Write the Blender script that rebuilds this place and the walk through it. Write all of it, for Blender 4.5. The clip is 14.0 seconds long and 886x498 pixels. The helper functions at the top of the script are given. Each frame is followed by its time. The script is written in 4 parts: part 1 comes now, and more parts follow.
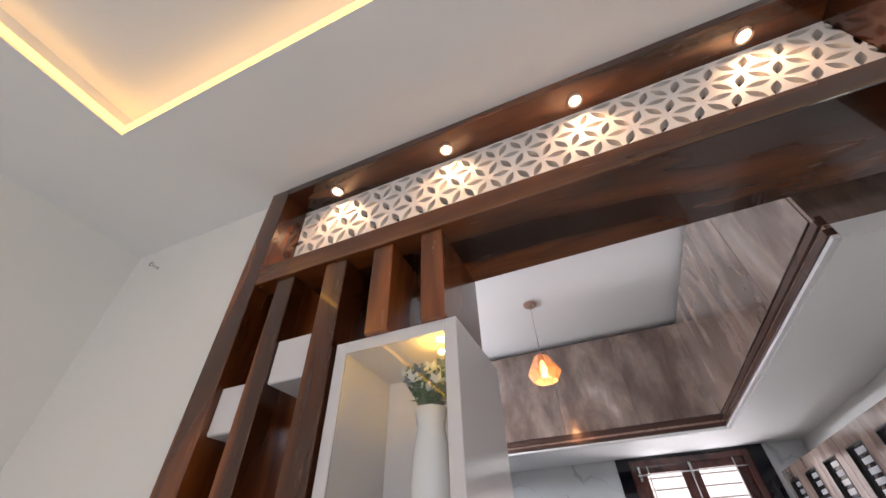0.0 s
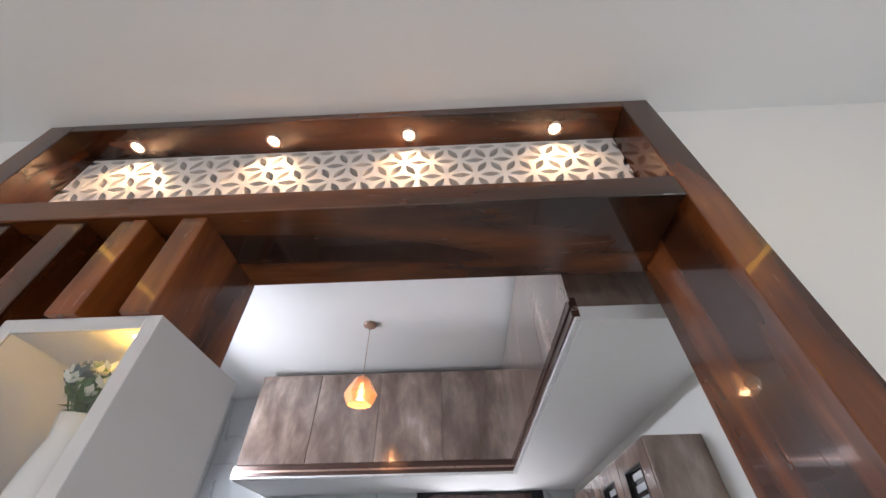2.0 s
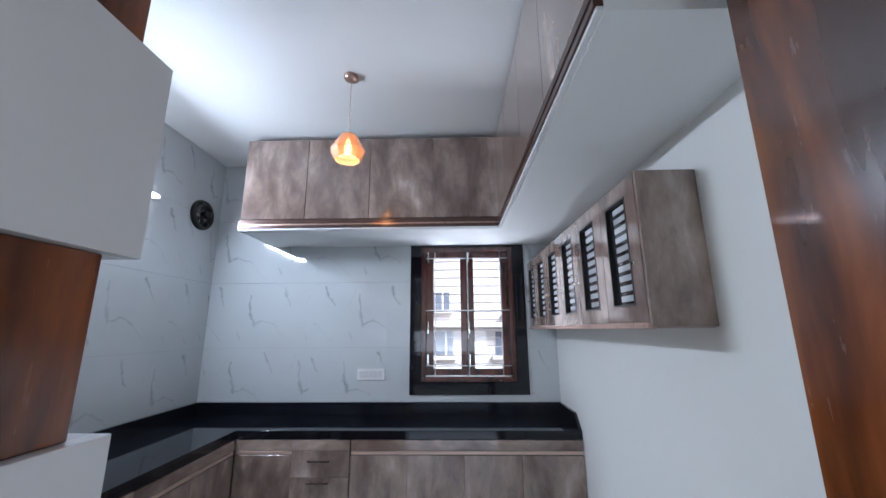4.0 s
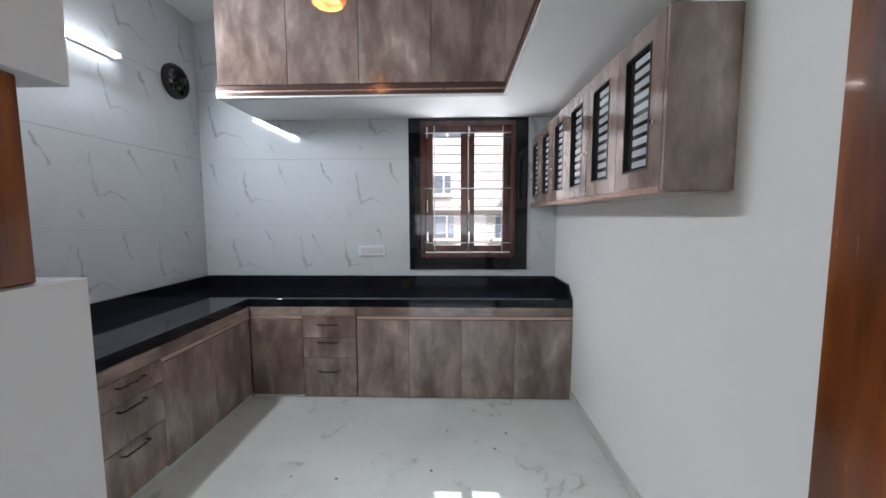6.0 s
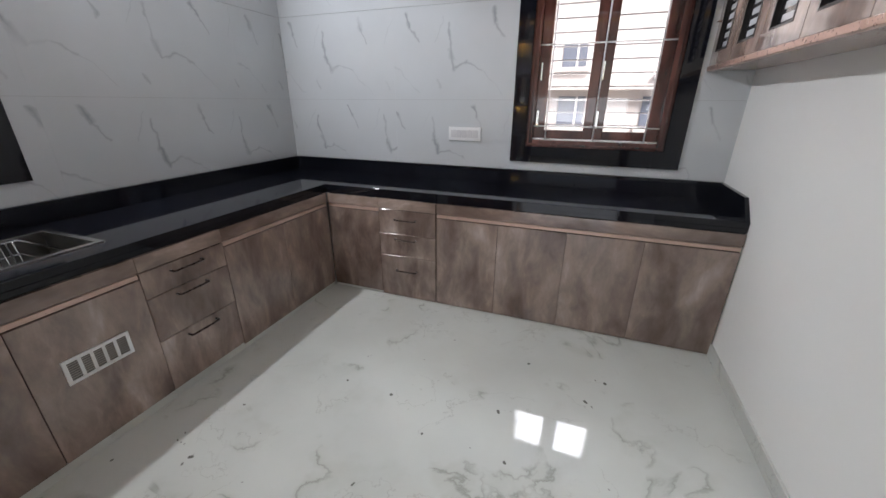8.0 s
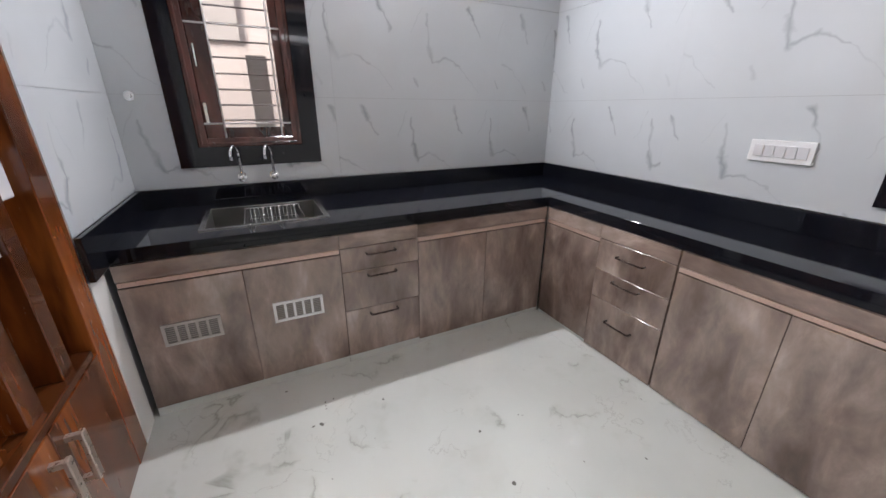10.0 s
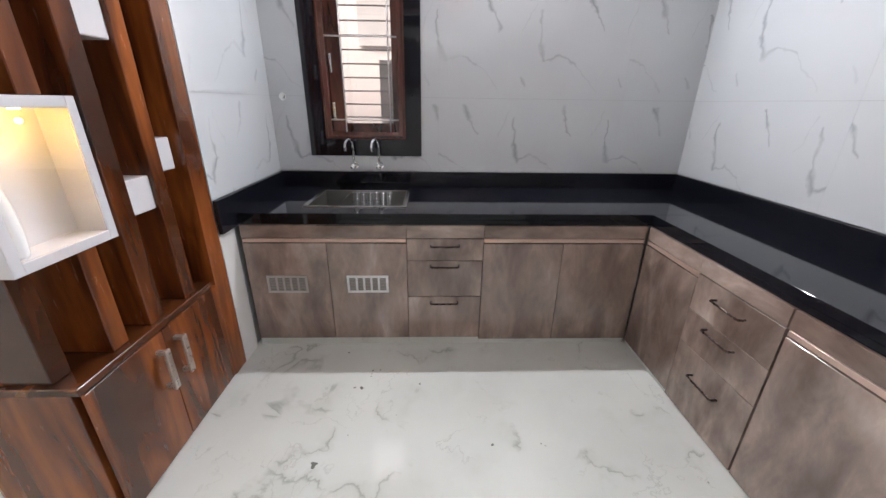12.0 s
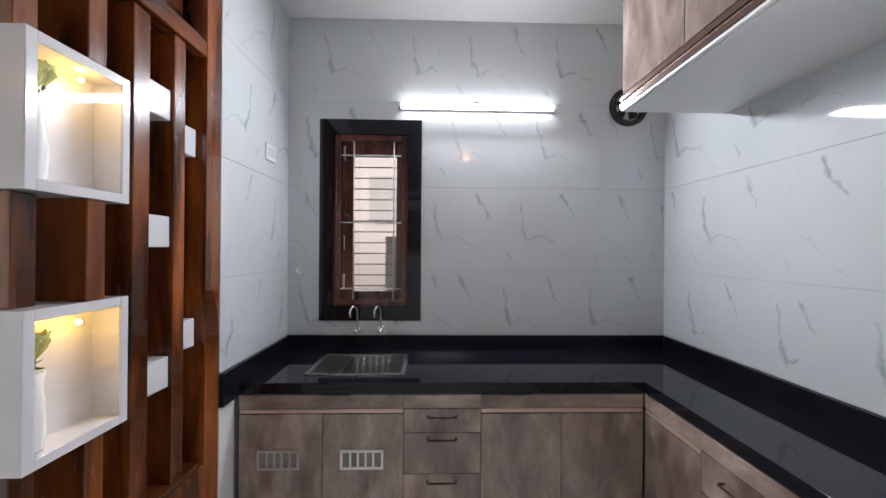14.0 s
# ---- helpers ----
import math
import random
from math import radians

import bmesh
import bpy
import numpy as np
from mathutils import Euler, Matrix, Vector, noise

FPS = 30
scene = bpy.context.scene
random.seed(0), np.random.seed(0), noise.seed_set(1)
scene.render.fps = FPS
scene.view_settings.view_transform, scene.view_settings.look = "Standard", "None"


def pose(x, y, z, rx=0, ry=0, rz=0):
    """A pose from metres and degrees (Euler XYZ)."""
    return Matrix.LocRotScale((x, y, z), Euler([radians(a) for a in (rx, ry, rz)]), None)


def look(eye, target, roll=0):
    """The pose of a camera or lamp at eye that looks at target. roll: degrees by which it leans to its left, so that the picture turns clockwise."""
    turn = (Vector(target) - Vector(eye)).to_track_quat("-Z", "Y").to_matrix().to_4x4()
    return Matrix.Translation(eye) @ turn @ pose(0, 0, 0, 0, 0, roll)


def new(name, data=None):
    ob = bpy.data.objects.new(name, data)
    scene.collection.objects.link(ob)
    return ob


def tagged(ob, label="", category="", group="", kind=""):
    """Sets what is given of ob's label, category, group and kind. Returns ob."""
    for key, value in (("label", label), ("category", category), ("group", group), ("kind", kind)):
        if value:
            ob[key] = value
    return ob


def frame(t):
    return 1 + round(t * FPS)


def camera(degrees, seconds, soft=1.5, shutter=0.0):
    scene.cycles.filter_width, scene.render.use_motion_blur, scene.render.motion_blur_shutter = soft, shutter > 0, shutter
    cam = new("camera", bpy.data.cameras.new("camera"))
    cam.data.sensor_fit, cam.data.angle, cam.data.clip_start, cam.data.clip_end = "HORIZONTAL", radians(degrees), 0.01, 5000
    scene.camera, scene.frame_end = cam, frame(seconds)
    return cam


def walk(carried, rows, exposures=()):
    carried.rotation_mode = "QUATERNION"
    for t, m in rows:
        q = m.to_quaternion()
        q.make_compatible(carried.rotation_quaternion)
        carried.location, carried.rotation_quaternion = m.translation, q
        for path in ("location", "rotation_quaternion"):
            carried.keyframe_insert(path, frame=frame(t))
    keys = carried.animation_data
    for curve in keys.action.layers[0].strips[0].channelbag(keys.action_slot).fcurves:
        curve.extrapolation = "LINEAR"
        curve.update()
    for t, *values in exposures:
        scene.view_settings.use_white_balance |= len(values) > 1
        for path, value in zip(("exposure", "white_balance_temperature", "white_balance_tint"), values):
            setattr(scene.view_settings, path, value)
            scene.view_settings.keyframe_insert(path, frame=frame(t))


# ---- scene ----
EXPOSURES = [
    (0.0, 0.42, 6750, 19), (2.5, 0.49, 6200, 13), (3.0, 0.5, 5890, 10), (3.5, 0.45, 5640, 11),
    (6.0, 0.4, 6350, 12), (6.5, 0.39, 6550, 14), (7.0, 0.41, 6600, 14), (7.5, 0.45, 6650, 14),
    (8.0, 0.47, 6700, 15), (9.0, 0.73, 6750, 17), (11.5, 1.11, 6800, 18), (12.5, 1.13, 6750, 17),
    (13.0, 1.07, 6700, 16), (14.0, 0.65, 6600, 15),
]
cam = camera(100.2, 14.0, 1.5, 0.0)
S = 0.93  # one unit of the plan in metres
PATH = [
    (0, (2.106, 3.248, 1.784), (1.554, 4.647, 3.103), -2.3),
    (0.5, (2.248, 3.272, 1.801), (1.814, 4.682, 3.152), -1.8),
    (1, (2.341, 3.311, 1.816), (2.078, 4.75, 3.18), -1.7),
    (1.5, (2.427, 3.338, 1.828), (2.298, 4.794, 3.193), -1.1),
    (2, (2.479, 3.351, 1.815), (2.432, 4.809, 3.183), -0.9),
    (2.5, (2.487, 3.418, 1.798), (2.461, 4.895, 3.146), -0.9),
    (3, (2.484, 3.508, 1.759), (2.448, 5.175, 2.865), -0.6),
    (3.5, (2.500, 3.585, 1.712), (2.447, 5.585, 2.502), -0.3),
    (3.7, (2.499, 3.606, 1.690), (2.452, 5.514, 2.280), -0.3),
    (5.8, (2.516, 3.700, 1.589), (2.456, 5.695, 1.520), -0.3),
    (6, (2.520, 3.727, 1.580), (2.458, 5.716, 1.402), -0.2),
    (6.5, (2.544, 3.816, 1.542), (2.483, 5.905, 1.034), -0.1),
    (7, (2.529, 3.975, 1.476), (2.474, 5.982, 0.717), 0.4),
    (7.5, (2.562, 4.207, 1.460), (2.278, 6.056, 0.730), 0.3),
    (8, (2.608, 4.430, 1.475), (1.919, 6.303, 0.683), 0.3),
    (8.5, (2.606, 4.575, 1.452), (1.645, 6.164, 0.713), 0.5),
    (9, (2.608, 4.736, 1.43), (1.372, 6.128, 0.699), 0.5),
    (11.3, (2.718, 5.45, 1.44), (0.859, 5.592, 0.716), 0.7),
    (11.5, (2.735, 5.499, 1.452), (0.876, 5.586, 0.72), 0.8),
    (12, (2.768, 5.543, 1.461), (0.909, 5.604, 0.726), 0.8),
    (12.5, (2.788, 5.548, 1.525), (0.895, 5.611, 0.883), 0.8),
    (13, (2.82, 5.562, 1.578), (0.857, 5.619, 1.197), 0.7),
    (13.5, (2.863, 5.563, 1.607), (0.869, 5.616, 1.455), 0.6),
    (14, (2.904, 5.563, 1.649), (0.905, 5.615, 1.654), 0.4),
]


def eased(p):
    return tuple(S * c for c in p)


walk(cam, [(t, look(eased(eye), eased(target), roll)) for t, eye, target, roll in PATH], EXPOSURES)

# ---- world and lights ----
world = bpy.data.worlds.new("sky")
scene.world = world
world.use_nodes = True
wn = world.node_tree
sky = wn.nodes.new("ShaderNodeTexSky")
sky.sky_type = "NISHITA"
sky.sun_disc = False
sky.sun_elevation, sky.sun_rotation = radians(55), radians(150)
sky.air_density, sky.dust_density = 1.0, 3.0
wn.nodes["Background"].inputs[1].default_value = 0.15
wn.links.new(sky.outputs[0], wn.nodes["Background"].inputs[0])


def lamp(name, kind, m, energy, color=(1, 1, 1), size=0.1, size_y=None, spot=None, blend=0.5):
    data = bpy.data.lights.new(name, kind)
    data.energy, data.color = energy if kind == "SUN" else 0.6 * energy, color
    if kind == "AREA":
        data.size = size
        if size_y:
            data.shape, data.size_y = "RECTANGLE", size_y
    elif kind == "SUN":
        data.angle = size
    else:
        data.shadow_soft_size = size
    if kind == "SPOT":
        data.spot_size, data.spot_blend = radians(spot), blend
    ob = new(name, data)
    ob.matrix_world = m
    return ob


def at(x, y, z):
    return Vector((S * x, S * y, S * z))


sun = lamp("sun", "SUN", look((0, 0, 0), (-0.5, 0.85, -0.62)), 4.9, (1, 0.97, 0.92), radians(20))
DAY = (0.85, 0.925, 1.0)
lamp("north_window_light", "AREA", look(at(2.65, 9.6, 3.55), at(2.65, 6.4, 0.6)), 168, DAY, 2.0, 0.9)
# unseen fill lamp added low outside to brighten the loft underside
lamp("north_soffit_fill", "AREA", look(at(2.65, 8.15, 0.7), at(2.65, 6.2, 2.4)), 75, (0.95, 0.97, 1.0), 1.2, 0.7)
lamp("west_window_light", "AREA", look(at(-0.95, 5.1, 3.45), at(0.8, 5.1, 1.0)), 10, DAY, 2.4, 1.2)
# two fill lamps added in the living room, where no opening is in view
lamp("living_ceiling_fill", "AREA", look(at(2.6, -0.95, 1.3), at(2.6, 0.5, 3.1)), 46, DAY, 2.6, 0.9)
lamp("living_east_fill", "AREA", look(at(5.15, 1.6, 1.4), at(2.0, 2.4, 1.4)), 8, DAY, 1.4, 2.0)
lamp("tube_light_lamp", "AREA", look(at(0.09, 5.9, 2.76), at(2.2, 5.9, 1.9)), 46, (0.88, 0.94, 1.0), 1.15, 0.05)
WARM = (1.0, 0.60, 0.30)
SPOT_X = (1.275, 1.81, 2.332, 2.885)
for sx in SPOT_X:
    lamp("niche_spot", "SPOT", look(at(sx, 4.075, 3.085), at(sx, 4.105, 2.5)), 6.2, WARM, 0.02, spot=150, blend=1.0)

# ---- materials ----


class Nodes:
    """A small wrapper over one material's node tree."""

    def __init__(self, name):
        self.mat = bpy.data.materials.new(name)
        self.mat.use_nodes = True
        self.t = self.mat.node_tree
        self.b = self.t.nodes["Principled BSDF"]

    def add(self, kind, **values):
        n = self.t.nodes.new(kind)
        for k, v in values.items():
            n.inputs[k.replace("_", " ")].default_value = v
        return n

    def link(self, a, b):
        self.t.links.new(a, b)

    def coords(self, scale=(1, 1, 1), shift=0.0):
        c = self.t.nodes.new("ShaderNodeTexCoord")
        m = self.t.nodes.new("ShaderNodeMapping")
        m.inputs["Scale"].default_value = scale
        self.link(c.outputs["Object"], m.inputs["Vector"])
        if shift:
            info = self.t.nodes.new("ShaderNodeObjectInfo")
            mul = self.t.nodes.new("ShaderNodeMath")
            mul.operation = "MULTIPLY"
            mul.inputs[1].default_value = shift
            self.link(info.outputs["Random"], mul.inputs[0])
            comb = self.t.nodes.new("ShaderNodeCombineXYZ")
            for i in range(3):
                self.link(mul.outputs[0], comb.inputs[i])
            self.link(comb.outputs[0], m.inputs["Location"])
        return m.outputs[0]

    def noise(self, vec, scale, detail=4.0, rough=0.5, distort=0.0):
        n = self.add("ShaderNodeTexNoise", Scale=scale, Detail=detail, Roughness=rough, Distortion=distort)
        self.link(vec, n.inputs["Vector"])
        return n.outputs["Fac"]

    def ramp(self, fac, stops):
        r = self.t.nodes.new("ShaderNodeValToRGB")
        el = r.color_ramp.elements
        while len(el) < len(stops):
            el.new(0.5)
        for e, (p, c) in zip(el, stops):
            e.position = p
            e.color = (*c, 1) if isinstance(c, tuple) else (c, c, c, 1)
        self.link(fac, r.inputs["Fac"])
        return r.outputs["Color"]

    def mix(self, fac, a, b, blend="MIX"):
        m = self.t.nodes.new("ShaderNodeMix")
        m.data_type, m.blend_type = "RGBA", blend
        if isinstance(fac, float):
            m.inputs[0].default_value = fac
        else:
            self.link(fac, m.inputs[0])
        for sock, v in ((m.inputs[6], a), (m.inputs[7], b)):
            if isinstance(v, tuple):
                sock.default_value = (*v, 1)
            else:
                self.link(v, sock)
        return m.outputs[2]

    def base(self, col):
        if isinstance(col, tuple):
            self.b.inputs["Base Color"].default_value = (*col, 1)
        else:
            self.link(col, self.b.inputs["Base Color"])

    def set(self, **values):
        for k, v in values.items():
            s = self.b.inputs[k.replace("_", " ")]
            if hasattr(v, "is_linked"):
                self.link(v, s)
            else:
                s.default_value = v
        return self

    def bump(self, fac, strength=0.2, distance=0.002):
        n = self.add("ShaderNodeBump", Strength=strength, Distance=distance)
        self.link(fac, n.inputs["Height"])
        self.link(n.outputs[0], self.b.inputs["Normal"])


def plain(name, col, rough=0.5, metal=0.0, amount=0.12, scale=6.0, bump=0.08, coat=0.0):
    n = Nodes(name)
    v = n.coords(shift=7)
    f = n.noise(v, scale, 6)
    g = n.noise(v, scale * 14, 3)
    dark = tuple(c * (1 - amount) for c in col)
    light = tuple(min(1, c * (1 + amount * 0.6)) for c in col)
    n.base(n.mix(f, dark, light))
    r = n.ramp(g, [(0.3, max(0.02, rough * 0.85)), (0.7, min(1.0, rough * 1.15))])
    n.set(Roughness=r, Metallic=metal, Coat_Weight=coat)
    n.b.inputs["Coat Roughness"].default_value = 0.06
    if bump:
        n.bump(g, bump, 0.001)
    return n.mat


def marble(name, base, vein, rough, vscale, amount, fleck=0.0, stretch=(1, 1, 1), width=0.012, cover=0.52, patch=2.2, halo=0.0):
    n = Nodes(name)
    v = n.coords(stretch, shift=11)
    w = n.noise(v, vscale, 7, 0.5, 0.5)
    lines = n.ramp(w, [(0.5 - width, 0.0), (0.5, 1.0), (0.5 + width * 0.4, 0.0)])
    mask = n.ramp(n.noise(v, vscale * patch, 3), [(cover, 0.0), (cover + 0.1, 1.0)])
    fine = n.ramp(n.noise(v, vscale * 2.3, 7, 0.55, 0.3), [(0.5 - width * 0.5, 0.0), (0.5, 0.55), (0.5 + width * 0.5, 0.0)])
    mask2 = n.ramp(n.noise(v, vscale * patch * 0.8, 2, 0.5, 0.4), [(cover, 0.0), (cover + 0.08, 1.0)])
    clouds = n.ramp(n.noise(v, 1.6, 5), [(0.35, tuple(c * 0.88 for c in base)), (0.65, base)])
    one = n.mix(mask, (0, 0, 0), lines)
    two = n.mix(mask2, (0, 0, 0), fine)
    both = n.mix(1.0, one, two, "LIGHTEN")
    m = n.t.nodes.new("ShaderNodeMath")
    m.operation = "MULTIPLY"
    m.inputs[1].default_value = amount
    n.link(both, m.inputs[0])
    if halo:
        soft = n.ramp(w, [(0.5 - width * 4.5, 0.0), (0.5, 1.0), (0.5 + width * 2.5, 0.0)])
        near = n.mix(1.0, soft, mask, "MULTIPLY")
        near = n.mix(1.0, near, (halo, halo, halo), "MULTIPLY")
        clouds = n.mix(near, clouds, (base[0] * 0.66, base[1] * 0.67, base[2] * 0.62))
    col = n.mix(m.outputs[0], clouds, vein)
    if fleck:
        spots = n.ramp(n.noise(v, 13, 2, 0.5), [(0.745, 0.0), (0.765, 1.0)])
        col = n.mix(spots, col, tuple(c * fleck for c in vein))
    n.base(col)
    n.set(Roughness=n.ramp(n.noise(v, 30, 3), [(0.3, rough * 0.8), (0.7, rough * 1.3)]))
    n.b.inputs["Specular IOR Level"].default_value = 0.55
    return n.mat


def stroke_tile(name, base, vein):
    """White glazed tile, 60 cm high, each printed with the same few grey brush-like veins."""
    n = Nodes(name)
    v = n.coords()
    sep = n.t.nodes.new("ShaderNodeSeparateXYZ")
    n.link(v, sep.inputs[0])

    def calc(op, a, b=None, c=None):
        m = n.t.nodes.new("ShaderNodeMath")
        m.operation = op
        for sock, val in zip(m.inputs, (a, b, c)):
            if val is None:
                continue
            if hasattr(val, "is_linked"):
                n.link(val, sock)
            else:
                sock.default_value = val
        return m.outputs[0]

    info = n.t.nodes.new("ShaderNodeObjectInfo")
    wob = calc("MULTIPLY_ADD", n.noise(v, 7.0, 3, 0.55), 0.16, -0.08)
    wob2 = calc("MULTIPLY_ADD", n.noise(v, 9.0, 3, 0.55), 0.12, -0.06)
    row = calc("DIVIDE", calc("SUBTRACT", sep.outputs[2], 1.492 * S), 0.652 * S)
    shift = calc("MULTIPLY_ADD", calc("FLOOR", row), 0.47, calc("MULTIPLY", calc("FLOOR", calc("MULTIPLY", info.outputs["Random"], 3.0)), 0.33))
    along = calc("ADD", calc("DIVIDE", calc("ADD", sep.outputs[0], sep.outputs[1]), 0.675 * S), shift)
    u = calc("ADD", calc("FRACT", along), wob)
    w = calc("ADD", calc("FRACT", row), wob2)
    breadth = n.noise(v, 11.0, 3, 0.6)
    total = None
    # ends of each stroke on the tile, its half width and its strength
    strokes = ((0.26, 0.80, 0.29, 0.52, 0.011, 0.9), (0.29, 0.52, 0.34, 0.36, 0.022, 1.0), (0.34, 0.36, 0.47, 0.41, 0.013, 0.8),
               (0.47, 0.41, 0.66, 0.33, 0.009, 0.6), (0.76, 0.92, 0.80, 0.80, 0.020, 1.0), (0.80, 0.80, 0.88, 0.64, 0.009, 0.7),
               (0.12, 0.22, 0.17, 0.13, 0.013, 0.6), (0.66, 0.33, 0.90, 0.08, 0.005, 0.35), (0.10, 0.62, 0.22, 0.88, 0.005, 0.3))
    for u0, w0, u1, w1, half, power in strokes:
        du, dw = u1 - u0, w1 - w0
        pu, pw = calc("SUBTRACT", u, u0), calc("SUBTRACT", w, w0)
        h = calc("MULTIPLY", calc("ADD", calc("MULTIPLY", pu, du), calc("MULTIPLY", pw, dw)), 1.0 / (du * du + dw * dw))
        n.t.nodes[-1].use_clamp = True
        eu, ew = calc("MULTIPLY_ADD", h, -du, pu), calc("MULTIPLY_ADD", h, -dw, pw)
        d = calc("SQRT", calc("ADD", calc("MULTIPLY", eu, eu), calc("MULTIPLY", ew, ew)))
        wide = calc("MULTIPLY_ADD", breadth, 4.6 * half, -0.7 * half)
        line = calc("SUBTRACT", 1.0, calc("DIVIDE", d, wide))
        n.t.nodes[-1].use_clamp = True
        line = calc("MULTIPLY", line, power)
        total = line if total is None else calc("MAXIMUM", total, line)
    fade = n.ramp(n.noise(v, 3.5, 2, 0.5), [(0.32, 0.22), (0.55, 0.82)])
    clouds = n.ramp(n.noise(v, 1.6, 5), [(0.35, tuple(c * 0.93 for c in base)), (0.65, base)])
    n.base(n.mix(calc("MULTIPLY", total, fade), clouds, vein))
    n.set(Roughness=n.ramp(n.noise(v, 30, 3), [(0.3, 0.035), (0.7, 0.06)]))
    n.b.inputs["Specular IOR Level"].default_value = 0.55
    return n.mat


def walnut(name, stretch, dark=(0.050, 0.013, 0.003), mid=(0.110, 0.028, 0.007), light=(0.31, 0.086, 0.019)):
    """Lacquered walnut: broad cathedral figure, fine grain and a clear glossy coat."""
    n = Nodes(name)
    v = n.coords(stretch, shift=23)
    band = n.noise(v, 1.0, 3, 0.45, 0.9)
    figure = n.noise(v, 3.2, 3, 0.5, 1.1)
    grain = n.noise(v, 12.0, 5, 0.6, 0.2)
    c = n.ramp(band, [(0.37, dark), (0.46, mid), (0.54, tuple(0.5 * (a + b) for a, b in zip(mid, light))), (0.66, light)])
    c = n.mix(0.6, c, n.ramp(figure, [(0.32, 0.5), (0.5, 0.95), (0.66, 1.2)]), "MULTIPLY")
    n.base(n.mix(0.8, c, n.ramp(grain, [(0.3, 0.82), (0.65, 1.02)]), "MULTIPLY"))
    n.b.inputs["Specular IOR Level"].default_value = 0.4
    n.set(Roughness=n.ramp(grain, [(0.3, 0.2), (0.7, 0.28)]), Coat_Weight=0.6)
    n.b.inputs["Coat Roughness"].default_value = 0.03
    return n.mat


def laminate(name, stretch):
    n = Nodes(name)
    v = n.coords(stretch, shift=17)
    cloud = n.noise(v, 2.2, 4, 0.5, 0.6)
    patch = n.noise(v, 5.5, 5, 0.6, 0.5)
    fine = n.noise(v, 26.0, 5, 0.6, 0.2)
    c = n.ramp(cloud, [(0.3, (0.125, 0.083, 0.068)), (0.45, (0.225, 0.160, 0.134)), (0.60, (0.33, 0.250, 0.213)), (0.75, (0.48, 0.39, 0.345))])
    p = n.ramp(patch, [(0.3, 0.60), (0.47, 0.93), (0.57, 1.1), (0.70, 1.5)])
    c = n.mix(0.8, c, p, "MULTIPLY")
    n.base(n.mix(0.35, c, n.ramp(fine, [(0.3, 0.78), (0.7, 1.15)]), "MULTIPLY"))
    n.set(Roughness=n.ramp(fine, [(0.3, 0.13), (0.7, 0.22)]), Coat_Weight=0.85)
    n.b.inputs["Coat Roughness"].default_value = 0.045
    return n.mat


def glow(name, color, strength):
    n = Nodes(name)
    n.base(tuple(0.5 * c for c in color))
    n.b.inputs["Emission Color"].default_value = (*color, 1)
    n.b.inputs["Emission Strength"].default_value = 0.6 * strength
    return n.mat


def glass(name, color=(1, 1, 1), rough=0.0, ior=1.45):
    n = Nodes(name)
    n.base(color)
    n.set(Roughness=rough, Transmission_Weight=1.0, IOR=ior)
    return n.mat


M_WALL = plain("wall_paint", (0.79, 0.795, 0.775), 0.38, amount=0.03, scale=2, bump=0.05)
M_CEIL = plain("ceiling_paint", (0.82, 0.825, 0.83), 0.6, amount=0.03, scale=2, bump=0.04)
M_TILE = stroke_tile("glossy_marble_wall_tile", (0.60, 0.635, 0.66), (0.27, 0.295, 0.33))
M_FLOOR = marble("polished_marble_floor", (0.615, 0.64, 0.605), (0.25, 0.25, 0.225), 0.035, 1.6, 0.6, fleck=0.6, width=0.015, cover=0.51, patch=2.6, halo=0.38)
M_GROUT = plain("grout", (0.42, 0.44, 0.46), 0.8)
M_GRANITE = plain("black_granite", (0.0075, 0.0085, 0.013), 0.05, amount=0.2, scale=25, bump=0.0)
M_GRANITE.node_tree.nodes["Principled BSDF"].inputs["Specular IOR Level"].default_value = 0.36
M_LAM = laminate("clouded_brown_laminate", (1.9, 1.9, 0.8))
M_LAM_H = laminate("clouded_brown_laminate_flat", (0.7, 0.7, 1.4))
M_WAL_V = walnut("walnut_upright", (5.2, 5.2, 0.8))
# level boards: sideways grain, palette darkened to stand for their shade
M_WAL_H_SHADED = walnut("walnut_level_shaded", (0.75, 4.2, 4.2), (0.020, 0.006, 0.002), (0.060, 0.016, 0.005), (0.21, 0.060, 0.015))
M_WIN = walnut("window_teak", (4, 4, 1.2), (0.045, 0.012, 0.010), (0.092, 0.026, 0.020), (0.145, 0.045, 0.034))
M_COPPER = plain("brushed_copper", (0.58, 0.40, 0.33), 0.3, 0.85, amount=0.1, bump=0.0)
M_ROSE = plain("rose_brown_laminate", (0.42, 0.31, 0.28), 0.22, amount=0.08, coat=0.3)
M_GRIP = plain("satin_copper_profile", (0.60, 0.43, 0.36), 0.32, 0.35, amount=0.08, bump=0.0)
M_PULL = plain("satin_bronze_pull", (0.50, 0.42, 0.36), 0.3, 0.8, amount=0.1, bump=0.0)
M_TRIM = plain("dark_bronze_trim", (0.10, 0.055, 0.045), 0.22, 0.3, amount=0.2)
M_STEEL = plain("brushed_steel", (0.74, 0.74, 0.72), 0.22, 1.0, amount=0.08, bump=0.0)
# satin steel darkened in colour for the shade inside the bowl
M_BOWL_SHADED = plain("satin_steel_bowl_shaded", (0.34, 0.34, 0.33), 0.34, 1.0, amount=0.1, bump=0.0)
M_CHROME = plain("chrome", (0.8, 0.8, 0.8), 0.07, 1.0, amount=0.02, bump=0.0)
M_BLACK = plain("black_metal", (0.015, 0.014, 0.014), 0.35, 0.2, amount=0.3)
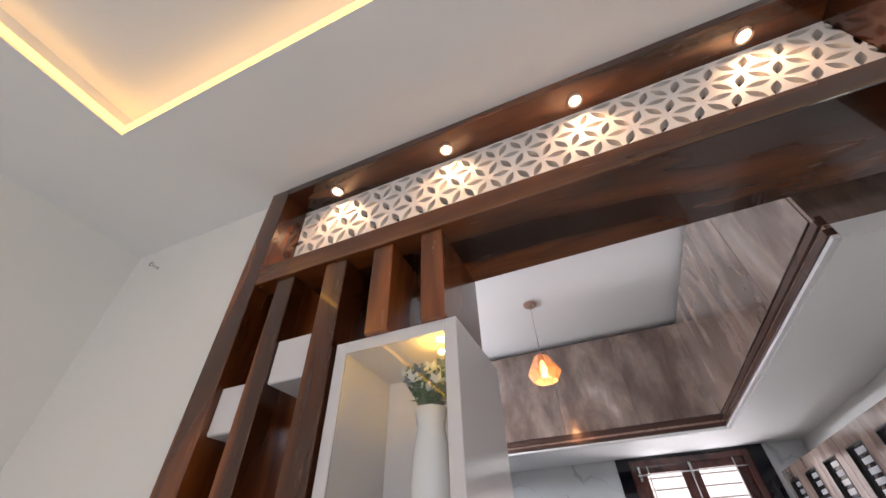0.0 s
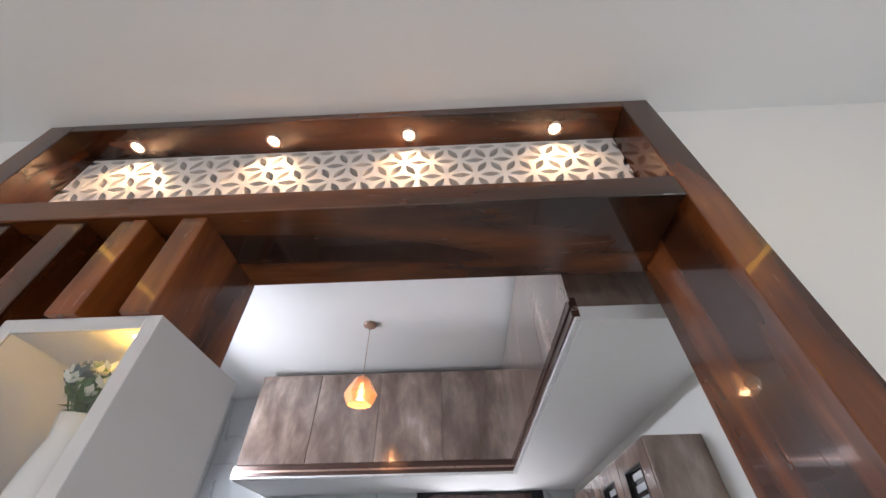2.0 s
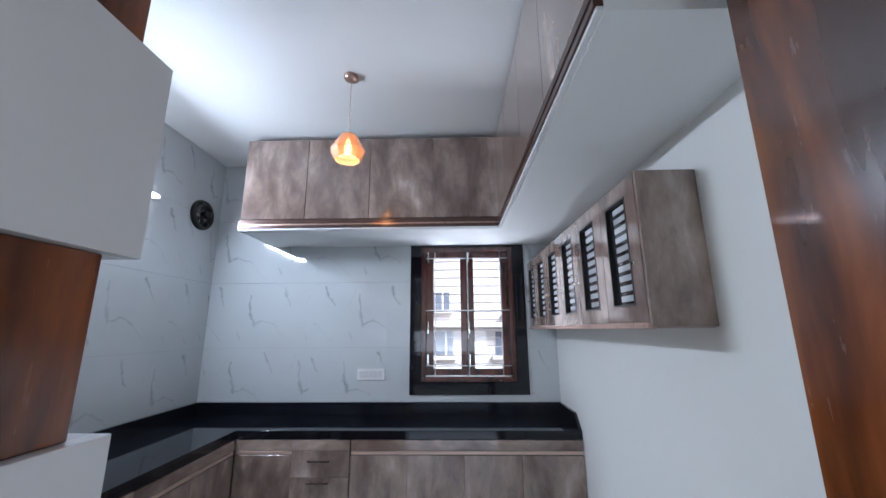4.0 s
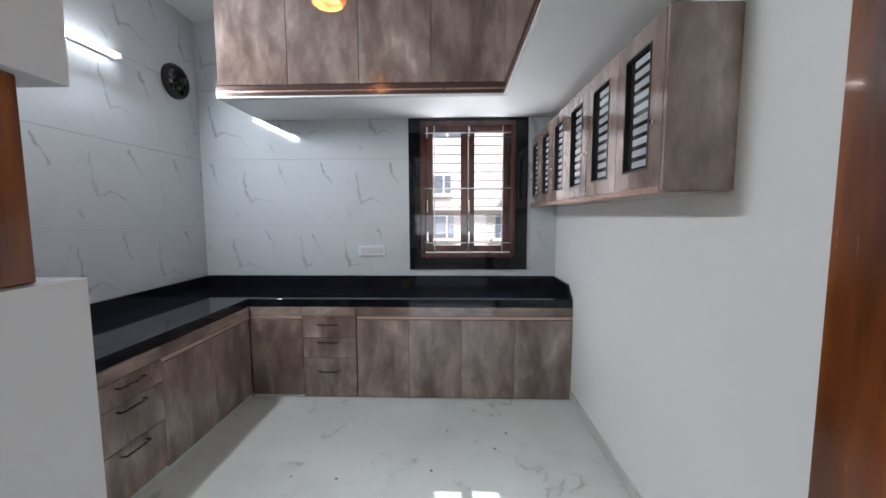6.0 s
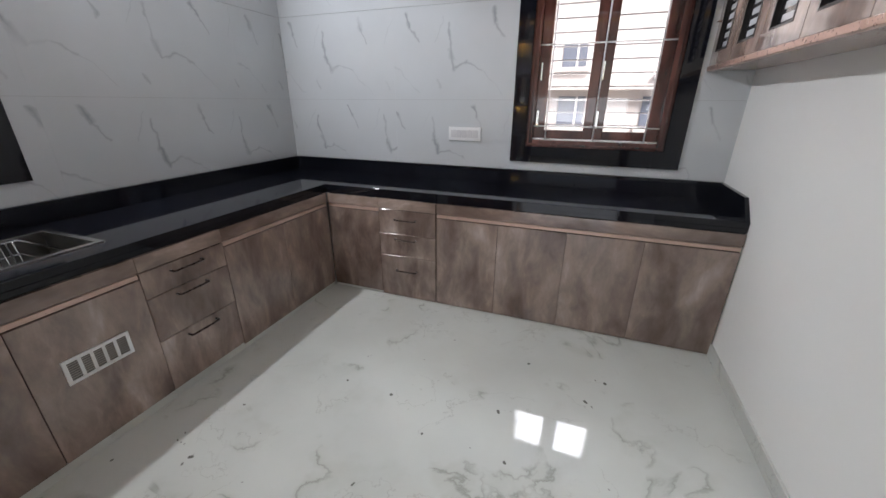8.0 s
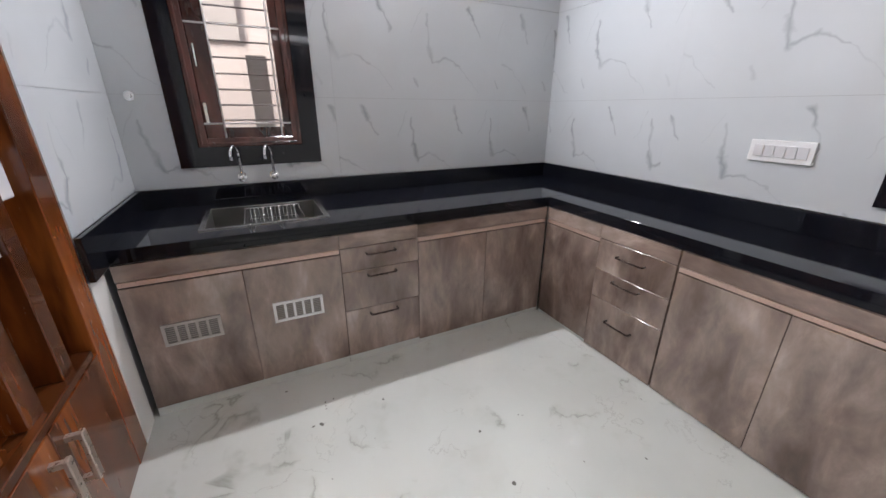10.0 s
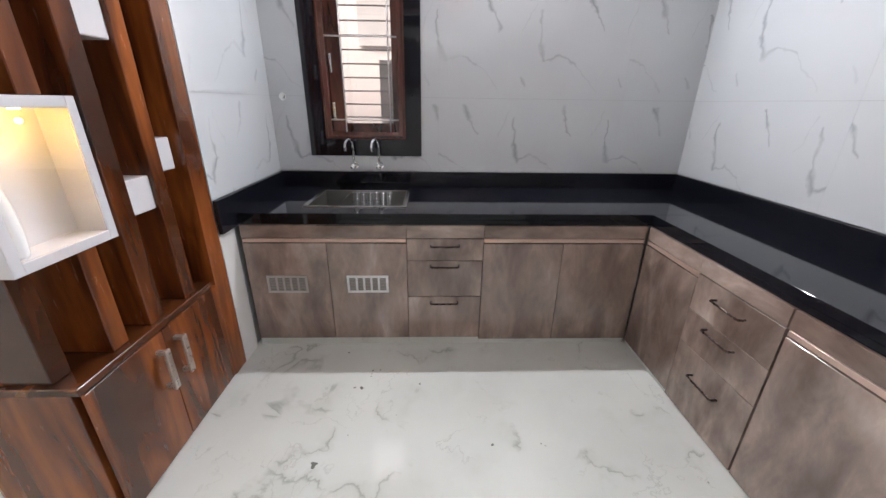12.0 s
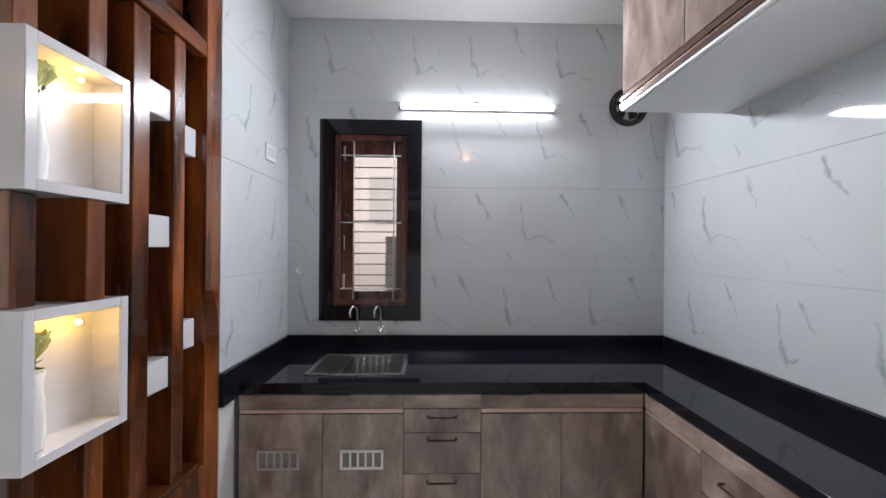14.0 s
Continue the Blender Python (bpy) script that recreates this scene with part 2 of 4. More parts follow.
M_BRONZE = plain("dark_bronze_handle", (0.06, 0.038, 0.032), 0.28, 0.8, amount=0.2)
M_WHITE = plain("white_gloss_laminate", (0.67, 0.67, 0.69), 0.14, amount=0.02, bump=0.0)
M_JALI = plain("white_painted_board", (0.84, 0.80, 0.77), 0.35, amount=0.05, bump=0.05)
M_PLASTIC = plain("white_plastic", (0.82, 0.83, 0.84), 0.25, amount=0.02, bump=0.0)
M_ROD = plain("white_enamel_rod", (0.75, 0.74, 0.74), 0.3, amount=0.05, bump=0.0)
# outer bars coloured dark to stand for silhouettes against the bright sky
M_BAR_BACKLIT = plain("backlit_dark_bar", (0.26, 0.24, 0.235), 0.45, amount=0.1, bump=0.0)
M_VENT_DARK = plain("vent_shadow_grey", (0.16, 0.15, 0.14), 0.6)
# white vent plastic toned down in colour for the grille that looks dimmer
M_VENT_DIMMED = plain("dimmed_vent_plastic", (0.45, 0.42, 0.395), 0.3)
M_DARKGLASS = plain("dark_tinted_glass", (0.03, 0.03, 0.033), 0.05, amount=0.2, bump=0.0)
M_FROST = plain("frosted_glass_band", (0.50, 0.52, 0.55), 0.05, amount=0.05, bump=0.0)
M_LEAF = plain("leaf_green", (0.05, 0.13, 0.025), 0.45, amount=0.4, scale=30)
M_TULIP = plain("yellow_green_petal", (0.84, 0.84, 0.34), 0.4, amount=0.3, scale=20)
M_PETAL = plain("white_petal", (0.78, 0.80, 0.74), 0.45, amount=0.1, scale=20)
M_GREYP = plain("grey_blue_petal", (0.16, 0.20, 0.22), 0.5, amount=0.3, scale=20)
M_PORC = plain("white_porcelain", (0.82, 0.84, 0.84), 0.12, amount=0.03, bump=0.0)
M_GLASS = glass("window_glass")
M_AMBER = glass("amber_glass", (1.0, 0.74, 0.50), 0.18)
M_AMBER.node_tree.nodes["Principled BSDF"].inputs["Transmission Weight"].default_value = 0.7
M_TUBE = glow("tube_glow", (0.93, 0.97, 1.0), 22)
M_LED = glow("cove_led", (1.0, 0.55, 0.11), 5.5)
M_SPOT = glow("downlight_glow", (1.0, 0.72, 0.42), 22)
M_BULB = glow("filament_bulb", (1.0, 0.55, 0.22), 18)
M_PLASTER = plain("cream_outside_plaster", (0.60, 0.57, 0.565), 0.8, amount=0.08, scale=1.2)
M_OUTTAN = plain("pinkish_outside_plaster", (0.50, 0.45, 0.42), 0.8, amount=0.12, scale=1.5)
M_OUTGREY = plain("grey_outside_plaster", (0.38, 0.36, 0.34), 0.8, amount=0.15)
M_OUTGLASS = plain("outside_window_glass", (0.13, 0.15, 0.20), 0.08, amount=0.3)
M_EARTH = plain("dusty_ground", (0.32, 0.29, 0.25), 0.95, amount=0.3, scale=0.8)

# ---- mesh helpers ----


def box(bm, x0, x1, y0, y1, z0, z1, bevel=0.0):
    v = [bm.verts.new((x, y, z)) for x in (x0, x1) for y in (y0, y1) for z in (z0, z1)]
    faces = [bm.faces.new([v[i] for i in q]) for q in ((0, 1, 3, 2), (4, 6, 7, 5), (0, 4, 5, 1), (2, 3, 7, 6), (0, 2, 6, 4), (1, 5, 7, 3))]
    if bevel:
        edges = {e for f in faces for e in f.edges}
        bmesh.ops.bevel(bm, geom=list(edges), offset=bevel, segments=1, affect="EDGES")
    return bm


def boxed(*args, bevel=0.0):
    return box(bmesh.new(), *args, bevel=bevel)


def rod(bm, a, b, r, r2=None, seg=12):
    a, b = Vector(a), Vector(b)
    d = (b - a).normalized()
    u = d.orthogonal().normalized()
    w = d.cross(u)
    r2 = r if r2 is None else r2
    rings = []
    for p, q in ((a, r), (b, r2)):
        rings.append([bm.verts.new(p + (u * math.cos(t) + w * math.sin(t)) * q) for t in (2 * math.pi * k / seg for k in range(seg))])
    for k in range(seg):
        f = bm.faces.new((rings[0][k], rings[0][(k + 1) % seg], rings[1][(k + 1) % seg], rings[1][k]))
        f.smooth = seg > 6
    bm.faces.new(rings[0][::-1])
    bm.faces.new(rings[1])
    return bm


def pipe(bm, pts, r, seg=10):
    """A bent round bar through the points."""
    pts = [Vector(p) for p in pts]
    rings = []
    side = None
    for i, p in enumerate(pts):
        d = (pts[min(i + 1, len(pts) - 1)] - pts[max(i - 1, 0)]).normalized()
        side = (side - d * side.dot(d)).normalized() if side else d.orthogonal().normalized()
        w = d.cross(side)
        rings.append([bm.verts.new(p + (side * math.cos(t) + w * math.sin(t)) * r) for t in (2 * math.pi * k / seg for k in range(seg))])
    for a, b in zip(rings, rings[1:]):
        for k in range(seg):
            bm.faces.new((a[k], a[(k + 1) % seg], b[(k + 1) % seg], b[k])).smooth = True
    bm.faces.new(rings[0][::-1])
    bm.faces.new(rings[-1])
    return bm


def lathe(bm, c, profile, seg=24, smooth=True, axis="z"):
    """Turns (radius, height) pairs round an axis through c."""
    rings = []
    for r, h in profile:
        ring = []
        for k in range(seg):
            t = 2 * math.pi * k / seg
            a, b = r * math.cos(t), r * math.sin(t)
            off = (a, b, h) if axis == "z" else ((h, a, b) if axis == "x" else (a, h, b))
            ring.append(bm.verts.new((c[0] + off[0], c[1] + off[1], c[2] + off[2])))
        rings.append(ring)
    for a, b in zip(rings, rings[1:]):
        for k in range(seg):
            bm.faces.new((a[k], a[(k + 1) % seg], b[(k + 1) % seg], b[k])).smooth = smooth
    return bm


def thing(name, x, y, z, label, category, group=""):
    ob = new(name)
    ob.empty_display_size = 0.05
    ob.location = at(x, y, z)
    return tagged(ob, label, category, group)


def origin_of(ob):
    p = Vector((0, 0, 0))
    while ob:
        p = p + ob.location
        ob = ob.parent
    return p


def part(name, bm, material, parent=None, label="", category="", group="", kind=""):
    bmesh.ops.recalc_face_normals(bm, faces=bm.faces)
    o = origin_of(parent) if parent else Vector((0, 0, 0))
    if not parent and kind != "structure":
        zs = [v.co.z for v in bm.verts]
        xs = [v.co.x for v in bm.verts]
        ys = [v.co.y for v in bm.verts]
        o = at((min(xs) + max(xs)) / 2, (min(ys) + max(ys)) / 2, min(zs))
    for v in bm.verts:
        v.co = v.co * S - o
    me = bpy.data.meshes.new(name)
    bm.to_mesh(me)
    bm.free()
    mats = material if isinstance(material, (list, tuple)) else [material]
    for m in mats:
        me.materials.append(m)
    ob = new(name, me)
    if parent:
        ob.parent = parent
    else:
        ob.location = o
    return tagged(ob, label, category, group, kind)


def spans(a0, a1, b0, b1, holes):
    """The rectangle without its holes, as rectangles."""
    rects = [(a0, a1, b0, b1)]
    for h0, h1, g0, g1 in holes:
        out = []
        for r in rects:
            x0, x1, z0, z1 = r
            c0, c1, d0, d1 = max(x0, h0), min(x1, h1), max(z0, g0), min(z1, g1)
            if c0 >= c1 - 1e-6 or d0 >= d1 - 1e-6:
                out.append(r)
                continue
            for q in ((x0, c0, z0, z1), (c1, x1, z0, z1), (c0, c1, z0, d0), (c0, c1, d1, z1)):
                if q[1] - q[0] > 1e-4 and q[3] - q[2] > 1e-4:
                    out.append(q)
        rects = out
    return rects


def ring(outer, inner, z0, z1):
    """A level plate with a rectangular hole."""
    bm = bmesh.new()
    loops = []
    for x0, x1, y0, y1 in (outer, inner):
        loops.append([[bm.verts.new((x, y, z)) for x, y in ((x0, y0), (x1, y0), (x1, y1), (x0, y1))] for z in (z0, z1)])
    for k in range(4):
        m = (k + 1) % 4
        (ol, oh), (il, ih) = loops
        bm.faces.new((oh[k], oh[m], ih[m], ih[k]))
        bm.faces.new((ol[m], ol[k], il[k], il[m]))
        bm.faces.new((ol[k], ol[m], oh[m], oh[k]))
        bm.faces.new((il[m], il[k], ih[k], ih[m]))
    return bm


# ---- plan ----
KX, KY0, KY1, KC = 3.518, 4.435, 7.40, 3.45       # kitchen: east wall, south and north tile faces, ceiling
LC, LX0, LX1, LY0, LY1 = 3.15, -0.01, 5.2, -1.1, 4.06  # living room: ceiling and walls
WP = 0.91                                         # where the tiles end and the wood begins
PF, PB, PK = 4.005, 4.338, 4.41                             # partition: living face, kitchen face
CT = 0.87                                         # worktop
CFX, CFY = 0.745, 6.815                           # cabinet fronts
NWIN = (2.073, 3.23, 1.048, 2.519)
WWIN = (4.678, 5.467, 1.095, 2.66)
FAN = (7.10, 2.79, 0.105)
TH = 0.012


def wall(name, axis, p0, p1, a0, a1, b0, b1, holes, mat, label):
    bm = bmesh.new()
    for x0, x1, z0, z1 in spans(a0, a1, b0, b1, holes):
        if axis == "y":
            box(bm, x0, x1, p0, p1, z0, z1)
        else:
            box(bm, p0, p1, x0, x1, z0, z1)
    return part(name, bm, mat, None, label, "wall", kind="structure")


floor = part("floor", boxed(-0.3, 5.5, -1.4, 7.7, -0.12, 0.0), M_FLOOR, None, "polished white and grey marble-look floor with fine veins", "floor", kind="structure")
in_n = (NWIN[0] + 0.1, NWIN[1] - 0.1, NWIN[2] + 0.09, NWIN[3] - 0.004)
in_w = (WWIN[0] + 0.1, WWIN[1] - 0.1, WWIN[2] + 0.1, WWIN[3] - 0.1)
fan_hole = (FAN[0] - FAN[2], FAN[0] + FAN[2], FAN[1] - FAN[2], FAN[1] + FAN[2])
wall_n = wall("wall_north", "y", KY1 + TH, KY1 + 0.2, -0.2, KX + 0.2, 0, KC, [in_n], M_GROUT, "white plastered kitchen wall behind glossy marble tiles")
wall_w = wall("wall_west", "x", -0.2, -TH, 4.2, KY1 + TH, 0, KC, [in_w, fan_hole], M_GROUT, "white plastered kitchen wall behind glossy marble tiles")
wall_e = wall("wall_east", "x", KX, KX + 0.2, 4.2, KY1 + TH, 0, KC, [], M_WALL, "plain off-white painted kitchen wall")
wall_sw = wall("wall_south", "y", 4.2, KY0 - TH, -TH, WP, 0, KC, [], M_GROUT, "white kitchen wall beside the wooden partition")
wall("wall_south_end", "y", 4.2, 4.34, 3.22, KX, 0, KC, [], M_WALL, "off-white painted wall beside the opening")
wall("wall_above_partition", "y", 4.2, 4.32, WP, 3.22, LC, KC, [], M_WALL, "off-white painted wall over the wooden partition")
wall("living_wall_north_a", "y", LY1, 4.2, -0.21, 0.961, 0, LC, [], M_WALL, "off-white painted living room wall")
wall("living_wall_north_b", "y", LY1, 4.2, 3.22, LX1 + 0.2, 0, LC, [], M_WALL, "off-white painted living room wall")
wall("living_wall_west", "x", -0.21, LX0, LY0, LY1, 0, LC, [], M_WALL, "off-white painted living room wall")
# out-of-view walls added to close the room; their openings only admit light
wall("living_wall_east", "x", LX1, LX1 + 0.2, LY0, LY1, 0, LC, [(0.8, 2.4, 0, 2.2)], M_WALL, "unseen off-white wall added with an assumed doorway for light")
wall("living_wall_south", "y", LY0 - 0.2, LY0, -0.21, LX1 + 0.2, 0, LC, [(1.2, 4.0, 0.9, 2.5)], M_WALL, "unseen off-white wall added with an assumed window for light")

part("ceiling_kitchen", boxed(-0.2, KX + 0.2, 4.2, KY1 + 0.2, KC, KC + 0.12), M_CEIL, None, "smooth white painted kitchen ceiling", "ceiling", kind="structure")
TX0, TX1, TY0, TY1, TZ = 0.632, 4.2, 0.4, 3.51, 3.235
part("ceiling_living", ring((-0.21, LX1 + 0.2, LY0 - 0.2, 4.2), (TX0, TX1, TY0, TY1), LC, LC + 0.1), M_CEIL, None, "white plaster false ceiling with a recessed tray", "ceiling", kind="structure")
part("ceiling_tray", boxed(TX0 - 0.1, TX1 + 0.1, TY0 - 0.1, TY1 + 0.1, LC + 0.1, LC + 0.2), M_CEIL, None, "recessed grey-white tray ceiling lit from its edge", "ceiling", kind="structure")
cove = thing("cove_light", 2.4, 2.0, LC + 0.03, "warm yellow strip light round the edge of the ceiling tray", "strip light")
for a in ((TX0, TX0 + 0.014, TY0, TY1), (TX1 - 0.014, TX1, TY0, TY1), (TX0 + 0.014, TX1 - 0.014, TY0, TY0 + 0.014), (TX0 + 0.014, TX1 - 0.014, TY1 - 0.014, TY1)):
    part("strip", boxed(*a, LC + 0.012, LC + 0.034), M_LED, cove)

# ---- partition ----
BOX_LO, BOX_HI = (0.993, 1.466), (1.815, 2.285)
LEDGE = 0.606


def partition():
    t = thing("wooden_partition", 2.0, 4.2, 0, "glossy walnut partition with a lit lattice niche, upright slats and a wide opening", "partition")
    bm = box(bmesh.new(), 0.961, 1.06, PF, 4.2, 0, LC - 0.003, 0.003)
    box(bm, WP + 0.002, 1.03, 4.2, 4.432, 0, LC - 0.003, 0.003)
    part("side_post", bm, M_WAL_V, t)
    part("side_post", boxed(3.12, 3.22, PF, PB, 0, LC - 0.003, bevel=0.003), M_WAL_V, t)
    part("head_rail", boxed(1.06, 3.12, PF, PB, 3.105, LC - 0.003, bevel=0.002), M_WAL_H_SHADED, t)
    part("middle_rail", boxed(1.06, 3.12, PF, PB, 2.60, 2.682, bevel=0.003), M_WAL_H_SHADED, t)
    part("rear_rail", boxed(1.031, 1.70, PB + 0.001, 4.43, 2.60, 2.682, bevel=0.003), M_WAL_H_SHADED, t)
    part("niche_back", boxed(1.061, 3.119, 4.28, PB - 0.01, 2.682, 3.105), M_WAL_H_SHADED, t)
    for x, wide, back in ((1.160, 0.074, 4.412), (1.368, 0.084, 4.408)):
        part("slat", boxed(x, x + wide, PF + 0.012, back, LEDGE, 2.599, bevel=0.003), M_WAL_V, t)
    for x in (1.556, 1.728):
        for z0, z1 in ((LEDGE, BOX_LO[0]), (BOX_LO[1], BOX_HI[0]), (BOX_HI[1], 2.60)):
            part("slat", boxed(x, x + 0.072, PF + 0.012, PB if x > 1.7 else 4.398, z0 + 0.001, z1 - 0.001, bevel=0.003), M_WAL_V, t)
    # carved lattice: lens-shaped holes along the sides of a triangular net
    step, thick, y0 = 0.104, 0.036, 4.132
    x_lo, x_hi, z_lo, z_hi = 1.062, 3.118, 2.684, 3.103
    rise = step * math.sqrt(3) / 2
    bm = bmesh.new()

    def node(i, j):
        return Vector((x_lo - 0.1 + step * (i + 0.5 * (j % 2)), z_lo - 0.05 + rise * j))

    def arc(a, b, inner):
        side = (inner - (a + b) / 2).normalized()
        out = [a]
        for k in range(7):
            s = k / 6
            out.append(a.lerp(b, 0.16 + 0.68 * s) + side * (0.125 * step * math.sin(math.pi * s)))
        return out

    for j in range(7):
        for i in range(24):
            a, b = node(i, j), node(i + 1, j)
            up = node(i + j % 2, j + 1)
            down = node(i + 1 + j % 2, j + 1)
            for tri in ((a, b, up), (b, down, up)):
                mid = (tri[0] + tri[1] + tri[2]) / 3
                if not (x_lo - 0.075 < mid.x < x_hi + 0.075 and z_lo - 0.075 < mid.y < z_hi + 0.075):
                    continue
                pts = []
                for k in range(3):
                    pts += arc(tri[k], tri[(k + 1) % 3], mid)
                clean = []
                for p in pts:
                    q = Vector((min(max(p.x, x_lo), x_hi), min(max(p.y, z_lo), z_hi)))
                    if not clean or (q - clean[-1]).length > 1e-4:
                        clean.append(q)
                if (clean[0] - clean[-1]).length < 1e-4:
                    clean.pop()
                if len(clean) < 3:
                    continue
                front = [bm.verts.new((p.x, y0, p.y)) for p in clean]
                back = [bm.verts.new((p.x, y0 + thick, p.y)) for p in clean]
                bm.faces.new(front)
                bm.faces.new(back[::-1])
                for k in range(len(front)):
                    m = (k + 1) % len(front)
                    bm.faces.new((front[k], front[m], back[m], back[k]))
    part("lattice_screen", bm, M_JALI, t, "white carved lattice of petal shapes")
    # low cupboard
    part("ledge", boxed(1.06, 1.818, PF, PK + 0.02, 0.576, LEDGE, bevel=0.003), M_WAL_H_SHADED, t)
    part("cupboard_body", boxed(1.06, 1.815, PF, PK - 0.012, 0.0, 0.574, bevel=0.002), M_WAL_V, t)
    for x0, x1, hx in ((WP + 0.02, 1.437, 1.385), (1.441, 1.802, 1.493)):
        d = part("cupboard_door", boxed(x0, x1, PK + 0.002, PK + 0.02, 0.008, 0.571, bevel=0.002), M_WAL_V, t)
        bm = bmesh.new()
        for z in (0.335, 0.50):
            box(bm, hx - 0.009, hx + 0.009, PK + 0.02, PK + 0.055, z - 0.009, z + 0.009)
        box(bm, hx - 0.015, hx + 0.015, PK + 0.052, PK + 0.066, 0.322, 0.513, 0.003)
        part("handle", bm, M_PULL, d, "flat satin bronze pull handle")
    return t


partition()


def small_cube(x0, x1, z0, step=0.0):
    bm = boxed(x0 + step, x1, PF + 0.022, 4.398, z0, z0 + 0.136, bevel=0.004)
    part("display_block", bm, M_WHITE, None, "small white laminate block wedged between two walnut slats", "block", "blocks between the slats")


for z in (2.209, 1.652, 1.037):
    small_cube(1.2355, 1.3665, z)
for z in (2.092, 1.172):
    small_cube(1.0615, 1.1585, z)


def vase(x, y, z, h, kind, label):
    t = thing("flower_vase", x, y, z, label, "vase", "vases in the display boxes")
    f = 1.35 if kind == "full" else 1.0
    prof = [(r * f, q) for r, q in ((0.0, 0), (0.026, 0), (0.030, 0.01), (0.034, h * 0.3), (0.031, h * 0.6), (0.024, h * 0.82), (0.030, h), (0.026, h), (0.020, h * 0.82), (0.0, h * 0.75))]
    part("vase", lathe(bmesh.new(), (x, y, z), prof, 20), M_PORC, t)
    rnd = random.Random(int(x * 1000 + z * 77 + y * 31))
    stems, leaves, blooms, extra = bmesh.new(), bmesh.new(), bmesh.new(), bmesh.new()
    n = 24 if kind == "full" else 7
    for k in range(n):
        ang = rnd.uniform(0, 6.28)
        rad = rnd.uniform(0.01, 0.068) if kind == "full" else rnd.uniform(0.004, 0.022)
        top = Vector((x + rad * math.cos(ang), y + rad * math.sin(ang), z + h + (rnd.uniform(0.03, 0.10) if kind == "full" else rnd.uniform(0.03, 0.05))))
        rod(stems, (x, y, z + h * 0.8), top, 0.0012, seg=5)
        for q in range(11 if kind == "full" else 3):
            c = Vector((x, y, z + h)).lerp(top, rnd.uniform(0.2, 1.0))
            d = Vector((rnd.uniform(-1, 1), rnd.uniform(-1, 1), rnd.uniform(-0.2, 1))).normalized()
            s = d.orthogonal().normalized()
            L = rnd.uniform(0.022, 0.038)
            vs = [leaves.verts.new(p) for p in (c, c + d * L * 0.5 + s * L * 0.22, c + d * L, c + d * L * 0.5 - s * L * 0.22)]
            leaves.faces.new(vs)
        target = blooms if kind != "full" or k % 2 else extra
        for q in range(9):
            a = 2.4 * q
            lift = 0.25 + 0.09 * q
            d = Vector((math.cos(a), math.sin(a), lift * 1.6 if kind == "full" else 2.4)).normalized()
            s = d.cross(Vector((0, 0, 1))).normalized()
            L = 0.030 if kind == "full" else 0.085
            vs = [target.verts.new(p) for p in (top, top + d * L * 0.55 + s * L * 0.3, top + d * L, top + d * L * 0.55 - s * L * 0.3)]
            target.faces.new(vs)
    part("stems", stems, M_LEAF, t)
    part("leaves", leaves, M_LEAF, t)
    part("flowers", blooms, M_TULIP if kind == "tulip" else M_PETAL, t)
    if len(extra.verts):
        part("flowers", extra, M_GREYP, t, "grey-blue petals")
    else:
        extra.free()


def display_box(z0, z1):
    x0, x1, y0, y1, w = 1.460, 1.824, PF + 0.028, 4.402, 0.034
    t = thing("display_box", (x0 + x1) / 2, (y0 + y1) / 2, z0, "white gloss display box set through the walnut slats, lit warm inside", "display box", "boxes in the partition")
    for a in ((x0, x0 + w, y0, y1, z0, z1), (x1 - w, x1, y0, y1, z0, z1)):
        part("side_panel", boxed(*a, bevel=0.0015), M_WHITE, t)
    for a in ((x0 + w, x1 - w, y0, y1, z0, z0 + w), (x0 + w, x1 - w, y0, y1, z1 - w, z1)):
        part("shelf_panel", boxed(*a, bevel=0.0015), M_WHITE, t)
    ym = 4.290
    part("back_panel", boxed(x0 + w, x1 - w, ym - 0.006, ym + 0.006, z0 + w, z1 - w), M_WHITE, t)
    for ya, yb in ((y0 + 0.003, y0 + 0.006), (y1 - 0.006, y1 - 0.003)):
        pane = part("glass", boxed(x0 + w + 0.001, x1 - w - 0.001, ya, yb, z0 + w + 0.001, z1 - w - 0.001), M_GLASS, t, "clear glass front")
        pane.visible_shadow = False
    for lx, y, power in ((1.765, 4.075, 0.85), (1.62, 4.365, 0.55)):
        part("spotlight", lathe(bmesh.new(), (lx, y, z1 - w), [(0.0, -0.004), (0.010, -0.004), (0.014, -0.001), (0.014, 0.001)], 16), M_SPOT, t, "small round warm spotlight")
        lamp("display_box_spot", "POINT", pose(*at(lx, y, z1 - w - 0.035)), power, (1.0, 0.56, 0.08), 0.008)


display_box(*BOX_HI)
display_box(*BOX_LO)
vase(1.722, 4.10, 1.850, 0.235, "full", "white porcelain vase with small grey-blue and white flowers among leaves")
vase(1.752, 4.350, 1.850, 0.24, "tulip", "white porcelain vase with pale yellow-green tulips")
vase(1.752, 4.350, 1.028, 0.24, "tulip", "white porcelain vase with pale yellow-green tulips")
vase(1.735, 4.10, 1.028, 0.235, "full", "white porcelain vase with small grey-blue and white flowers among leaves")

for sx in SPOT_X:
    t = thing("niche_downlight", sx, 4.08, 3.09, "small round warm downlight in the top of the partition niche", "downlight", "downlights in the niche")
    part("ring", lathe(bmesh.new(), (sx, 4.08, 3.105), [(0.030, 0.0), (0.030, -0.006), (0.022, -0.008), (0.021, -0.002)], 24), M_COPPER, t)
    part("lens", lathe(bmesh.new(), (sx, 4.08, 3.105), [(0.0, -0.006), (0.012, -0.0055), (0.021, -0.003)], 20), M_SPOT, t)

hook = bmesh.new()
